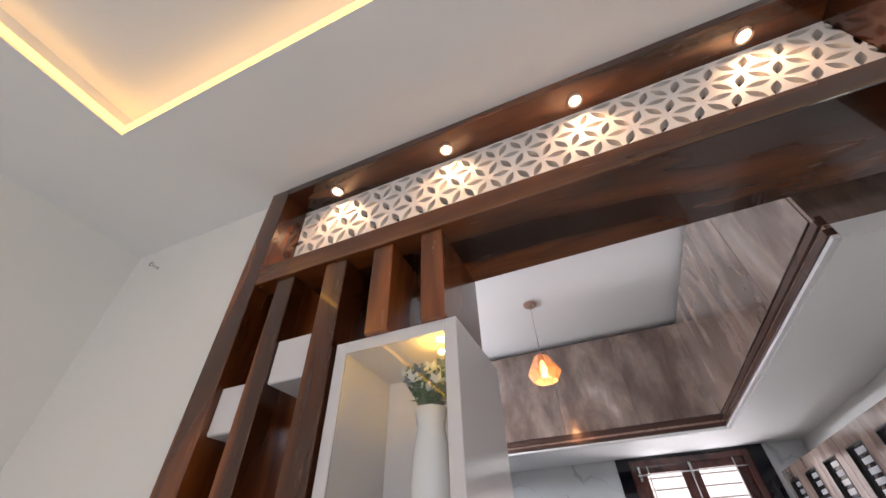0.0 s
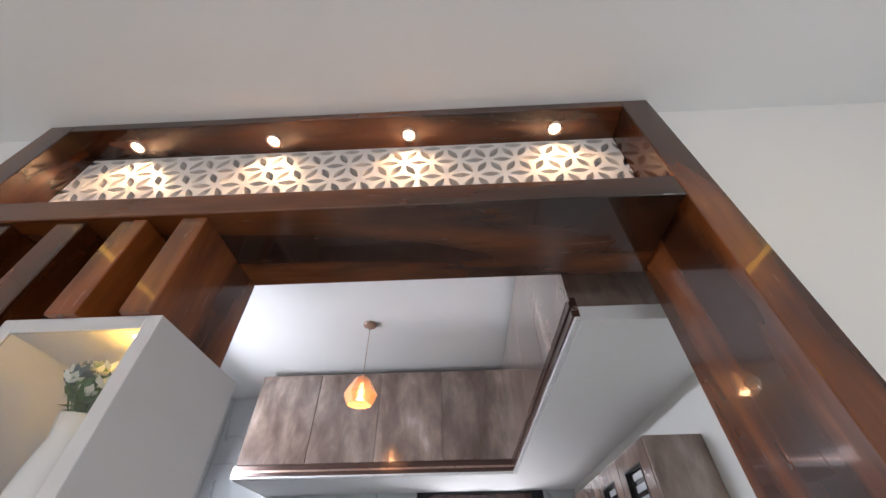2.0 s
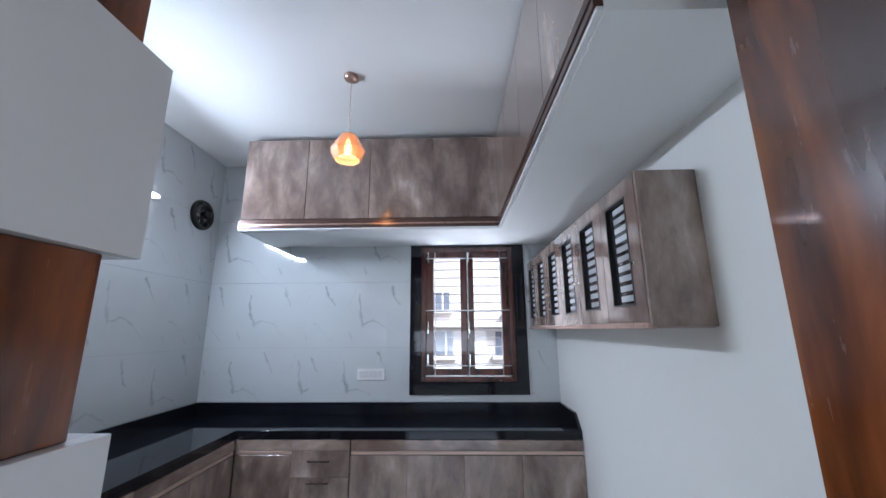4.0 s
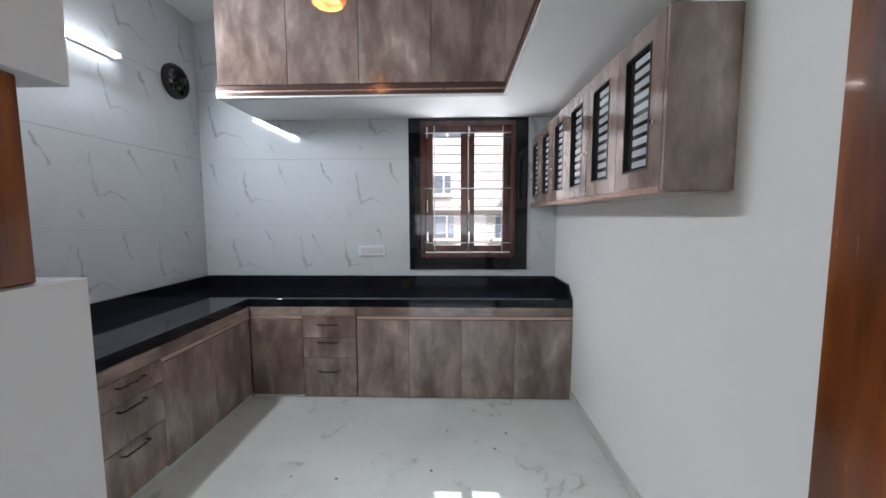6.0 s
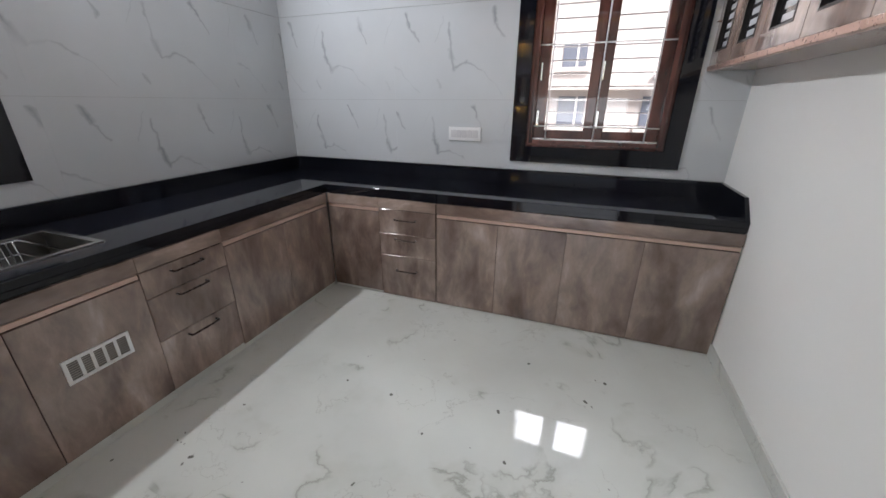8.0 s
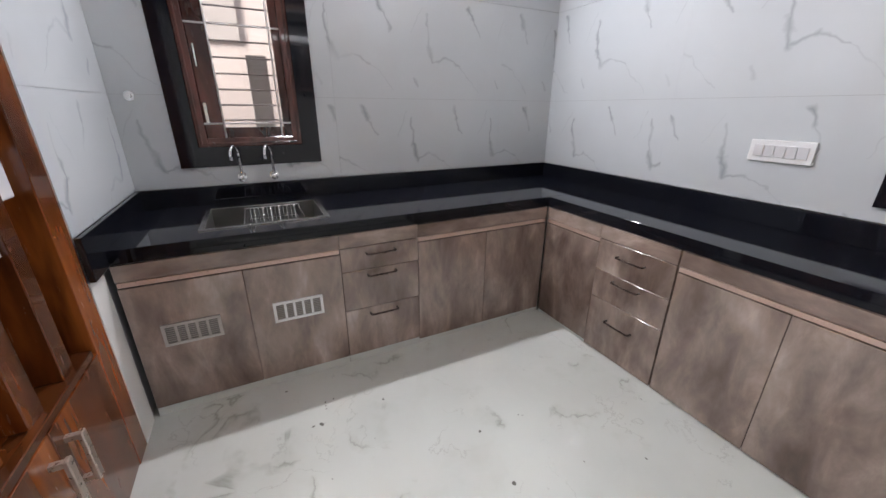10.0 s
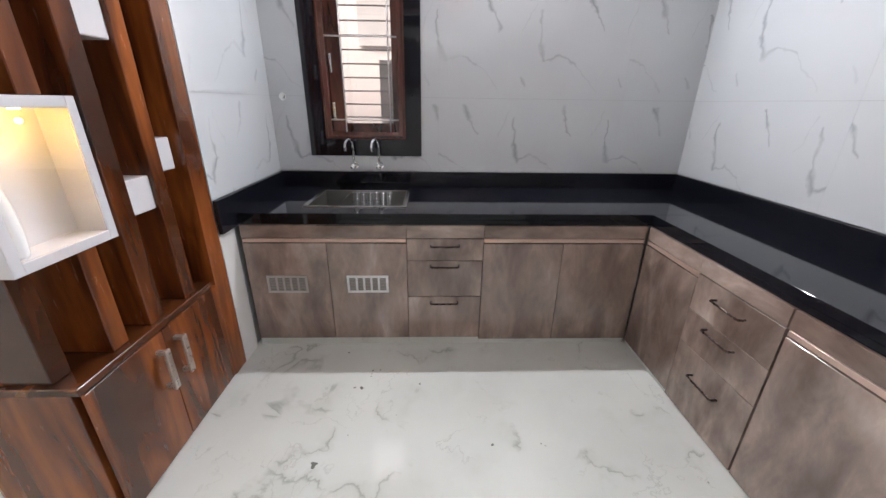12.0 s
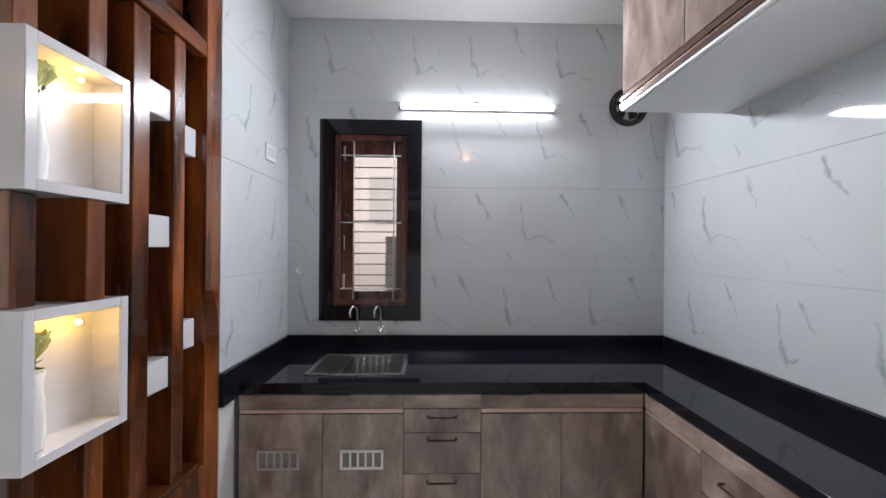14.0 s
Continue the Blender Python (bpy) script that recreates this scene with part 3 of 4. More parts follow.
rod(hook, (0.22, 4.06, 3.0), (0.22, 4.02, 3.0), 0.006)
rod(hook, (0.22, 4.024, 3.0), (0.22, 4.020, 3.0), 0.013)
part("wall_hook", hook, M_STEEL, None, "small round metal hook on the painted wall", "hook")

# ---- worktop and base cabinets ----
SX0, SX1, SY0, SY1 = 0.135, 0.596, 4.77, 5.39
wt = thing("worktop", 1.8, 6.0, 0.805, "polished black granite worktop with a thick front edge", "worktop")
bm = ring((0.0, 0.73, KY0, KY1), (SX0 + 0.014, SX1 - 0.014, SY0 + 0.014, SY1 - 0.014), 0.832, CT)
lip = [e for e in bm.edges if all(abs(v.co.x - 0.73) < 1e-5 for v in e.verts) and abs(e.verts[0].co.z - e.verts[1].co.z) < 1e-5]
bmesh.ops.bevel(bm, geom=lip, offset=0.0025, segments=1, affect="EDGES")
part("slab", bm, M_GRANITE, wt)
part("slab", boxed(0.7301, KX, 6.83, KY1, 0.832, CT, bevel=0.0015), M_GRANITE, wt)
part("front_edge", boxed(0.695, 0.73, KY0, 6.865, 0.805, 0.8318), M_GRANITE, wt)
part("front_edge", boxed(0.7301, KX, 6.83, 6.865, 0.805, 0.8318), M_GRANITE, wt)
bs = thing("backsplash", 1.8, 7.39, CT, "polished black granite upstand along the tiled walls", "backsplash")
BT = 0.982
part("upstand", boxed(0.0, 0.022, KY0, KY1, CT + 0.001, BT, bevel=0.001), M_GRANITE, bs)
part("upstand", boxed(0.022, KX, KY1 - 0.022, KY1, CT + 0.001, BT, bevel=0.001), M_GRANITE, bs)
part("upstand", boxed(0.022, WP, KY0, KY0 + 0.022, CT + 0.001, BT, bevel=0.001), M_GRANITE, bs)
part("upstand", boxed(0.75, WP, KY0, KY0 + 0.022, 0.805, CT, bevel=0.001), M_GRANITE, bs)
bm = bmesh.new()
v = [bm.verts.new(p) for x in (KX - 0.022, KX) for p in ((x, 6.84, CT + 0.001), (x, KY1 - 0.022, CT + 0.001), (x, KY1 - 0.022, BT), (x, 6.95, BT))]
for q in ((0, 1, 2, 3), (7, 6, 5, 4), (0, 4, 5, 1), (1, 5, 6, 2), (2, 6, 7, 3), (3, 7, 4, 0)):
    bm.faces.new([v[i] for i in q])
part("upstand", bm, M_GRANITE, bs)


def bar_handle(face, c, z, length, parent):
    """A bow handle on a west-run (face x) or north-run (face y) front."""
    bm = bmesh.new()
    h = length / 2

    def p(a, out, zz):
        return (face + out, c + a, zz) if abs(face - CFX) < 0.05 else (c + a, face - out, zz)
    pipe(bm, [p(-h, 0.0, z), p(-h, 0.026, z), p(-h * 0.94, 0.032, z), p(h * 0.94, 0.032, z), p(h, 0.026, z), p(h, 0.0, z)], 0.0055, 8)
    part("handle", bm, M_BRONZE, parent, "dark bronze bow handle")


def front(parent, name, run, a0, a1, z0, z1, mat=None):
    g, d = 0.0013, 0.018
    if run == "w":
        bm = boxed(CFX - d, CFX, a0 + g, a1 - g, z0 + g, z1 - g, bevel=0.0015)
    else:
        bm = boxed(a0 + g, a1 - g, CFY, CFY + d, z0 + g, z1 - g, bevel=0.0015)
    return part(name, bm, mat or M_LAM, parent)


def cabinet(run, a0, a1, doors, drawers=(), handles=(), profile=True, label="", foot=0.004):
    mid = (a0 + a1) / 2
    x, y = (0.4, mid) if run == "w" else (mid, 7.1)
    t = thing("base_cabinet", x, y, 0, label, "kitchen cabinet", "base cabinets under the worktop")
    e = 0.001
    if run == "w":
        part("body", boxed(0.005, CFX - 0.02, a0 + e, a1 - e, 0.0, 0.80 if a0 > 5.4 else 0.6), M_LAM_H, t)
        part("top_rail", boxed(CFX - 0.018, CFX, a0 + e, a1 - e, 0.728, 0.803), M_LAM_H, t)
    else:
        part("body", boxed(a0 + e, a1 - e, CFY + 0.02, KY1 - 0.005, 0.0, 0.80), M_LAM_H, t)
        part("top_rail", boxed(a0 + e, a1 - e, CFY, CFY + 0.018, 0.728, 0.803), M_LAM_H, t)
    ztop = 0.695 if profile else 0.724
    if profile:
        if run == "w":
            bm = boxed(CFX - 0.018, CFX - 0.001, a0 + 0.004, a1 - 0.004, 0.7005, 0.7225, bevel=0.001)
        else:
            bm = boxed(a0 + 0.004, a1 - 0.004, CFY + 0.001, CFY + 0.018, 0.7005, 0.7225, bevel=0.001)
        part("grip_profile", bm, M_GRIP, t, "copper-coloured grip profile over the doors")
    if foot > 0.01:
        if run == "w":
            bm = boxed(CFX - 0.0195, CFX - 0.005, a0 + e, a1 - e, 0.0, foot - 0.002)
        else:
            bm = boxed(a0 + e, a1 - e, CFY + 0.005, CFY + 0.0195, 0.0, foot - 0.002)
        part("plinth", bm, M_FLOOR, t, "low marble plinth under the doors")
    for d0, d1 in zip(doors, doors[1:]):
        front(t, "door", run, d0, d1, foot, ztop)
    for z0, z1, hz in drawers:
        d = front(t, "drawer", run, a0, a1, z0, z1)
        bar_handle(CFX if run == "w" else CFY, handles, hz, 0.165, d)
    return t


def vent(y0, y1, z0, z1, door_x, mat, shade):
    t = thing("door_vent", door_x, (y0 + y1) / 2, z0, shade + " plastic ventilation grille set in a sink cabinet door", "vent", "vents in the sink cabinet doors")
    b = 0.014
    # dark sheet and grey louvres stand for the shade in the slots
    part("backing", boxed(door_x + 0.001, door_x + 0.003, y0 + b, y1 - b, z0 + b, z1 - b), M_VENT_DARK, t)
    bm = bmesh.new()
    for r in spans(y0, y1, z0, z1, [(y0 + b, y1 - b, z0 + b, z1 - b)]):
        box(bm, door_x + 0.001, door_x + 0.009, *r)
    part("frame", bm, mat, t)
    for k in range(1, 5):
        y = y0 + b + (y1 - y0 - 2 * b) * k / 5
        part("slat", boxed(door_x + 0.003, door_x + 0.008, y - 0.006, y + 0.006, z0 + b, z1 - b), mat, t)
    for k in range(1, 8):
        z = z0 + b + (z1 - z0 - 2 * b) * k / 8
        part("louvre", boxed(door_x + 0.003, door_x + 0.0055, y0 + b, y1 - b, z - 0.0018, z + 0.0018), M_OUTGREY, t)


BR = "glossy clouded brown base cabinet with "
FOOT = 0.046
cabinet("w", 4.452, 5.397, (4.452, 4.93, 5.397), label=BR + "two vented doors under the sink", foot=FOOT)
cabinet("w", 5.397, 5.848, (), ((FOOT, 0.345, 0.308), (0.345, 0.585, 0.554), (0.585, 0.724, 0.684)), 5.62, False, BR + "three drawers and bow handles", FOOT)
cabinet("w", 5.848, 6.81, (5.848, 6.323, 6.81), label=BR + "two doors next to the corner", foot=0.03)
cabinet("n", 0.75, 1.205, (0.75, 1.205), label=BR + "one plain corner panel", foot=0.02)
cabinet("n", 1.205, 1.672, (), ((0.004, 0.355, 0.24), (0.355, 0.535, 0.50), (0.535, 0.724, 0.655)), 1.43, False, BR + "three drawers and bow handles")
cabinet("n", 1.678, KX - 0.004, (1.678, 2.127, 2.578, 3.03, KX - 0.004), label=BR + "four doors under the window")
vent(5.034, 5.282, 0.378, 0.490, CFX, M_PLASTIC, "white")
vent(4.560, 4.800, 0.378, 0.490, CFX, M_VENT_DIMMED, "dimmed white")

# ---- sink and taps ----
t = thing("sink", (SX0 + SX1) / 2, (SY0 + SY1) / 2, 0.66, "brushed stainless steel kitchen sink with a wire basket", "sink")
part("rim", ring((SX0, SX1, SY0, SY1), (SX0 + 0.024, SX1 - 0.024, SY0 + 0.024, SY1 - 0.024), CT + 0.001, CT + 0.006), M_STEEL, t)
bm = bmesh.new()
a, b, c, d, zb = SX0 + 0.022, SX1 - 0.022, SY0 + 0.022, SY1 - 0.022, 0.665
box(bm, a, b, c, d, zb, zb + 0.004)
for q in ((a, a + 0.004, c, d), (b - 0.004, b, c, d), (a + 0.004, b - 0.004, c, c + 0.004), (a + 0.004, b - 0.004, d - 0.004, d)):
    box(bm, *q, zb + 0.004, CT + 0.003)
part("bowl", bm, M_BOWL_SHADED, t)
part("drain", lathe(bmesh.new(), (0.36, 4.95, zb + 0.005), [(0, 0.001), (0.03, 0.001), (0.045, 0.004), (0.045, 0.0)], 24), M_CHROME, t)
t = thing("sink_basket", 0.36, 5.12, 0.74, "chrome wire draining basket with prongs hung in the sink", "basket")
bm = bmesh.new()
for z, k in ((0.862, 0.0), (0.80, 0.012), (0.745, 0.025)):
    pipe(bm, [(0.175 + k, 4.97 + k, z), (0.555 - k, 4.97 + k, z), (0.555 - k, 5.27 - k, z), (0.175 + k, 5.27 - k, z), (0.175 + k, 4.97 + k, z)], 0.004, 6)
part("rim_wire", bm, M_CHROME, t)
for k in range(12):
    y = 4.995 + k * 0.0228
    part("wire", pipe(bmesh.new(), [(0.175, y, 0.862), (0.205, y, 0.745), (0.525, y, 0.745), (0.555, y, 0.862)], 0.0032, 5), M_CHROME if k % 2 else M_BLACK, t)


def tap(y):
    t = thing("tap", 0.05, y, 0.985, "chrome swan-neck kitchen tap over the sink", "tap", "taps over the sink")
    part("flange", rod(bmesh.new(), (0.0, y, 1.03), (0.012, y, 1.03), 0.026, seg=20), M_CHROME, t)
    part("valve_body", rod(bmesh.new(), (0.012, y, 1.03), (0.075, y, 1.03), 0.016, seg=16), M_CHROME, t)
    part("knob", lathe(bmesh.new(), (0.075, y, 1.03), [(0.0, 0.03), (0.018, 0.028), (0.021, 0.012), (0.016, 0.0)], 16, axis="x"), M_CHROME, t)
    pts = [(0.05, y, 1.03), (0.05, y, 1.17)]
    for k in range(1, 9):
        a = math.pi * k / 8
        pts.append((0.05 + 0.035 * (1 - math.cos(a)), y - 0.02 * (1 - math.cos(a)), 1.17 + 0.045 * math.sin(a)))
    pts.append((0.12, y - 0.04, 1.14))
    part("spout", pipe(bmesh.new(), pts, 0.0085, 12), M_CHROME, t)


tap(4.985)
tap(5.165)
part("pipe_stub", rod(rod(bmesh.new(), (0.0, 4.524, 1.485), (0.006, 4.524, 1.485), 0.024, seg=20), (0.006, 4.524, 1.485), (0.03, 4.524, 1.485), 0.012, seg=14), M_CHROME, None, "round chrome pipe stub on the tiled wall", "pipe stub")


def switch(name, axis, a0, a1, z0, z1, n, label):
    t = thing(name, (a0 + a1) / 2, KY1 - 0.005 if axis == "n" else KY0 + 0.005, z0, label, "switch plate")
    f, s = (KY1, -1) if axis == "n" else (KY0, 1)

    def slab(x0, x1, d0, d1, zz0, zz1, bev):
        lo, hi = sorted((f + s * d0, f + s * d1))
        return boxed(x0, x1, lo, hi, zz0, zz1, bevel=bev)
    part("plate", slab(a0, a1, 0.0, 0.012, z0, z1, 0.003), M_PLASTIC, t)
    w = (a1 - a0 - 0.04) / n
    for k in range(n):
        x = a0 + 0.02 + w * k
        part("rocker", slab(x + 0.002, x + w - 0.002, 0.0125, 0.016, z0 + 0.025, z1 - 0.025, 0.001), M_WHITE, t)


switch("socket_plate", "n", 1.563, 1.83, 1.186, 1.292, 5, "wide white switch and socket plate on the marble tiles")
switch("light_switch", "s", 0.262, 0.405, 2.25, 2.36, 2, "square white switch plate high on the tiled wall")

# ---- windows ----


def window(name, run, outer, panes, rods_v, rods_h, label):
    """Stone surround, teak frame, sashes, glass and a white grille in a wall opening."""
    a0, a1, z0, z1 = outer

    def slab(p0, p1, d0, d1, q0, q1, bev=0.0):
        # d: how far into the wall from the tile face
        if run == "n":
            return boxed(p0, p1, KY1 + d0, KY1 + d1, q0, q1, bevel=bev)
        return boxed(-d1, -d0, p0, p1, q0, q1, bevel=bev)

    def pt(p, d, q):
        return (p, KY1 + d, q) if run == "n" else (-d, p, q)
    w = new(name)
    w.location = Vector(pt(S * (a0 + a1) / 2, 0, S * z0)) if run == "w" else at((a0 + a1) / 2, KY1, z0)
    if run == "w":
        w.location = at(0, (a0 + a1) / 2, z0)
    tagged(w, label, "window", kind="structure")
    bl, bb, bt = 0.108, 0.115, (0.02 if run == "n" else 0.115)
    for r in ((a0, a0 + bl, z0, z1), (a1 - bl, a1, z0, z1), (a0 + bl, a1 - bl, z0, z0 + bb), (a0 + bl, a1 - bl, z1 - bt, z1)):
        part("stone_surround", slab(r[0], r[1], -0.012, 0.035, r[2], r[3]), M_GRANITE, w)
    i0, i1, j0, j1 = a0 + bl, a1 - bl, z0 + bb, z1 - bt
    fw = 0.05
    for r in ((i0, i0 + fw, j0, j1), (i1 - fw, i1, j0, j1), (i0 + fw, i1 - fw, j0, j0 + fw), (i0 + fw, i1 - fw, j1 - fw, j1)):
        part("window_frame", slab(r[0], r[1], 0.005, 0.09, r[2], r[3], 0.003), M_WIN, w)
    for r in ((i0 + 0.012, i0 + 0.024, j0 + 0.01, j1 - 0.01), (i1 - 0.024, i1 - 0.012, j0 + 0.01, j1 - 0.01), (i0 + 0.024, i1 - 0.024, j0 + 0.012, j0 + 0.024)):
        part("moulding", slab(r[0], r[1], -0.004, 0.005, r[2], r[3], 0.002), M_WIN, w)
    for p0, p1, g0, g1, h0, h1 in panes:
        top = j1 - fw + 0.004
        s = part("sash", slab(p0, g0, 0.055, 0.085, h0 - 0.06, top, 0.003), M_WIN, w)
        for r in ((g1, p1, h0 - 0.06, top), (g0, g1, h0 - 0.06, h0), (g0, g1, h1, top)):
            part("sash_rail", slab(r[0], r[1], 0.055, 0.085, r[2], r[3], 0.002), M_WIN, s)
        pane = part("pane", slab(g0, g1, 0.068, 0.072, h0, h1), M_GLASS, s)
        pane.visible_shadow = False
        part("handle", slab(p0 + 0.015, p0 + 0.028, 0.03, 0.055, (h0 + h1) / 2 - 0.22, (h0 + h1) / 2 - 0.1, 0.003), M_CHROME, s)
        for hz in (h0 + 0.02, h1 - 0.06):
            part("bolt", slab(p0 + 0.01, p0 + 0.03, 0.035, 0.055, hz, hz + 0.12, 0.003), M_STEEL, s)
        z = h0 + 0.04
        while z < h1:
            lo, hi = pt(g0 - 0.01, 0.115, z), pt(g1 + 0.01, 0.115, z)
            part("outer_bar", rod(bmesh.new(), lo, hi, 0.0055, seg=6), M_BAR_BACKLIT, w)
            z += 0.087
    for p in rods_v:
        part("grille_bar", rod(bmesh.new(), pt(p, 0.018, j0 + 0.03), pt(p, 0.018, j1 - 0.03), 0.005, seg=8), M_ROD, w)
    for q in rods_h:
        part("grille_bar", rod(bmesh.new(), pt(i0 + 0.03, 0.026, q), pt(i1 - 0.03, 0.026, q), 0.005, seg=8), M_ROD, w)
    return w


window("window_1", "n", NWIN, [(2.23, 2.645, 2.305, 2.582, 1.281, 2.40), (2.645, 3.072, 2.717, 3.002, 1.281, 2.40)], (2.322, 2.655, 2.99), (1.22, 1.312, 1.85, 2.385),
       "dark teak two-sash window with white grille bars in a black granite surround")
window("window_2", "w", WWIN, [(4.836, 5.309, 4.93, 5.268, 1.316, 2.405)], (4.937, 5.25), (1.34, 1.860, 2.388),
       "tall narrow teak window with white grille bars in a black granite surround")

# ---- overhead lofts ----
LZ, LTOP, LF = 2.52, 3.385, 6.755


def loft():
    part("loft_slab", box(box(bmesh.new(), 0.62, KX, LF, KY1, LZ, LZ + 0.06), 2.93, KX, 4.50, LF, LZ, LZ + 0.06), M_CEIL, None, "white painted concrete loft slab over the window and wall cabinets", "shelf", kind="structure")
    t = thing("loft_cabinet", 1.8, 7.0, LZ + 0.06, "clouded brown laminate loft cabinet with four plain doors", "loft cabinet", "loft cabinets under the ceiling")
    part("body", boxed(0.63, 2.93, LF + 0.005, KY1 - 0.002, LZ + 0.062, LTOP - 0.002), M_LAM, t)
    for k in range(4):
        a = 0.625 + k * 0.571
        part("door", boxed(a + 0.0025, a + 0.5685, LF - 0.02, LF + 0.004, LZ + 0.105, LTOP, bevel=0.0015), M_LAM, t)
    t = thing("loft_cabinet", 3.2, 5.6, LZ + 0.06, "clouded brown loft cabinet with four doors and an end panel", "loft cabinet", "loft cabinets under the ceiling")
    part("body", boxed(2.931, KX - 0.002, 4.525, LF + 0.003, LZ + 0.062, LTOP - 0.002), M_LAM, t)
    part("end_panel", boxed(2.905, KX - 0.002, 4.505, 4.523, LZ + 0.062, LTOP, bevel=0.0015), M_LAM, t)
    for k in range(4):
        a = 4.525 + k * 0.5525
        part("door", boxed(2.905, 2.929, a + 0.0025, a + 0.55, LZ + 0.105, LTOP, bevel=0.0015), M_LAM, t)
    t = thing("loft_trim", 2.9, 6.68, LZ + 0.02, "stepped dark bronze and copper edging along the loft slab", "edging")
    for off, z0, z1, m in ((0.022, 0.004, 0.018, M_PLASTIC), (0.030, 0.020, 0.045, M_TRIM), (0.018, 0.045, 0.062, M_COPPER), (0.030, 0.062, 0.085, M_TRIM), (0.02, 0.085, 0.100, M_TRIM)):
        bm = boxed(0.615, 2.93 - off, LF - off, LF - 0.002, LZ + z0, LZ + z1)
        box(bm, 2.93 - off, 2.928, 4.50, LF - 0.002, LZ + z0, LZ + z1)
        part("strip", bm, m, t)


loft()

# ---- glazed wall cabinet ----
WX, WY, WZ0, WZ1 = 3.266, 5.095, 1.668, 2.311
t = thing("wall_cabinet", 3.4, 6.2, WZ0, "clouded brown wall cabinet with six doors of striped glass", "wall cabinet")
bm = bmesh.new()
for x0, x1, z0, z1 in spans(WX + 0.024, KX - 0.001, WZ0, WZ1, []):
    box(bm, x0, x1, WY + 0.02, KY1 - 0.001, z0, z1)
part("body", bm, M_LAM, t)
part("end_panel", boxed(WX, KX - 0.001, WY, WY + 0.018, WZ0, WZ1, bevel=0.0015), M_LAM, t)
part("bottom_profile", boxed(WX - 0.006, WX + 0.023, WY + 0.018, KY1 - 0.002, WZ0 - 0.008, WZ0 + 0.018, bevel=0.002), M_COPPER, t, "copper-coloured grip profile under the doors")
part("bottom_panel", boxed(WX + 0.024, KX - 0.003, WY + 0.019, KY1 - 0.003, WZ0 - 0.005, WZ0 - 0.001), M_ROSE, t, "smooth rose-brown underside panel")
pitch = (KY1 - 0.003 - WY - 0.02) / 6
for k in range(6):
    a = WY + 0.02 + k * pitch
    d0, d1, e0, e1 = a + 0.095, a + 0.305, WZ0 + 0.09, WZ1 - 0.075
    bm = bmesh.new()
    for r in spans(a + 0.002, a + pitch - 0.002, WZ0 + 0.02, WZ1, [(d0, d1, e0, e1)]):
        box(bm, WX, WX + 0.02, *r)
    d = part("door", bm, M_LAM, t)
    bm = bmesh.new()
    for r in spans(d0 - 0.001, d1 + 0.001, e0 - 0.001, e1 + 0.001, [(d0 + 0.008, d1 - 0.008, e0 + 0.008, e1 - 0.008)]):
        box(bm, WX - 0.002, WX + 0.018, *r)
    part("glass_frame", bm, M_BLACK, d)
    part("glass", boxed(WX + 0.018, WX + 0.0215, d0, d1, e0, e1), M_DARKGLASS, d)
    n = 10
    h = (e1 - e0 - 0.02) / n
    for q in range(n):
        z = e0 + 0.01 + h * q
        part("frosted_stripe", boxed(WX + 0.0155, WX + 0.0178, d0 + 0.009, d1 - 0.050, z + h * 0.22, z + h * 0.80), M_FROST, d)
    part("knob", rod(bmesh.new(), (WX, a + (0.36 if k % 2 else 0.05), WZ0 + 0.26), (WX - 0.018, a + (0.36 if k % 2 else 0.05), WZ0 + 0.26), 0.005, 0.008), M_CHROME, d)

# ---- pendant, tube light, fan ----
PX, PY = 1.79, 5.962
t = thing("pendant_lamp", PX, PY, 2.80, "amber glass pendant lamp with a glowing bulb on thin cord", "pendant lamp")
part("canopy", lathe(bmesh.new(), (PX, PY, KC), [(0.0, -0.032), (0.035, -0.030), (0.052, -0.018), (0.055, 0.0)], 28), M_COPPER, t)
part("cord", rod(bmesh.new(), (PX, PY, 3.0), (PX, PY, KC - 0.03), 0.0022, seg=8), M_COPPER, t)
part("socket", lathe(bmesh.new(), (PX, PY, 2.96), [(0.0, 0.055), (0.012, 0.05), (0.018, 0.03), (0.018, -0.01), (0.0, -0.012)], 16), M_COPPER, t)
part("shade", lathe(bmesh.new(), (PX, PY, 2.80), [(0.085, 0.0), (0.089, 0.0), (0.122, 0.062), (0.055, 0.185), (0.022, 0.192), (0.022, 0.188), (0.053, 0.181), (0.118, 0.062), (0.085, 0.0)], 10, smooth=False), M_AMBER, t, "faceted amber glass shade")
part("bulb", lathe(bmesh.new(), (PX, PY, 2.93), [(0.0, -0.085), (0.014, -0.078), (0.024, -0.055), (0.022, -0.03), (0.012, 0.0), (0.011, 0.02)], 16), M_BULB, t)
lamp("pendant_bulb", "POINT", pose(*at(PX, PY, 2.82)), 2.0, (1.0, 0.6, 0.3), 0.03)

t = thing("tube_light", 0.03, 5.9, 2.74, "long glowing white tube light fixed to the tiled wall", "tube light")
part("batten", boxed(0.0, 0.028, 5.28, 6.52, 2.738, 2.782, bevel=0.004), M_PLASTIC, t)
part("tube", rod(bmesh.new(), (0.052, 5.31, 2.76), (0.052, 6.49, 2.76), 0.016, seg=16), M_TUBE, t)
for y in (5.285, 6.49):
    part("end_cap", boxed(0.028, 0.072, y, y + 0.022, 2.74, 2.78, bevel=0.004), M_PLASTIC, t)
part("clip", boxed(0.0, 0.02, 5.87, 5.92, 2.784, 2.81, bevel=0.003), M_STEEL, t)

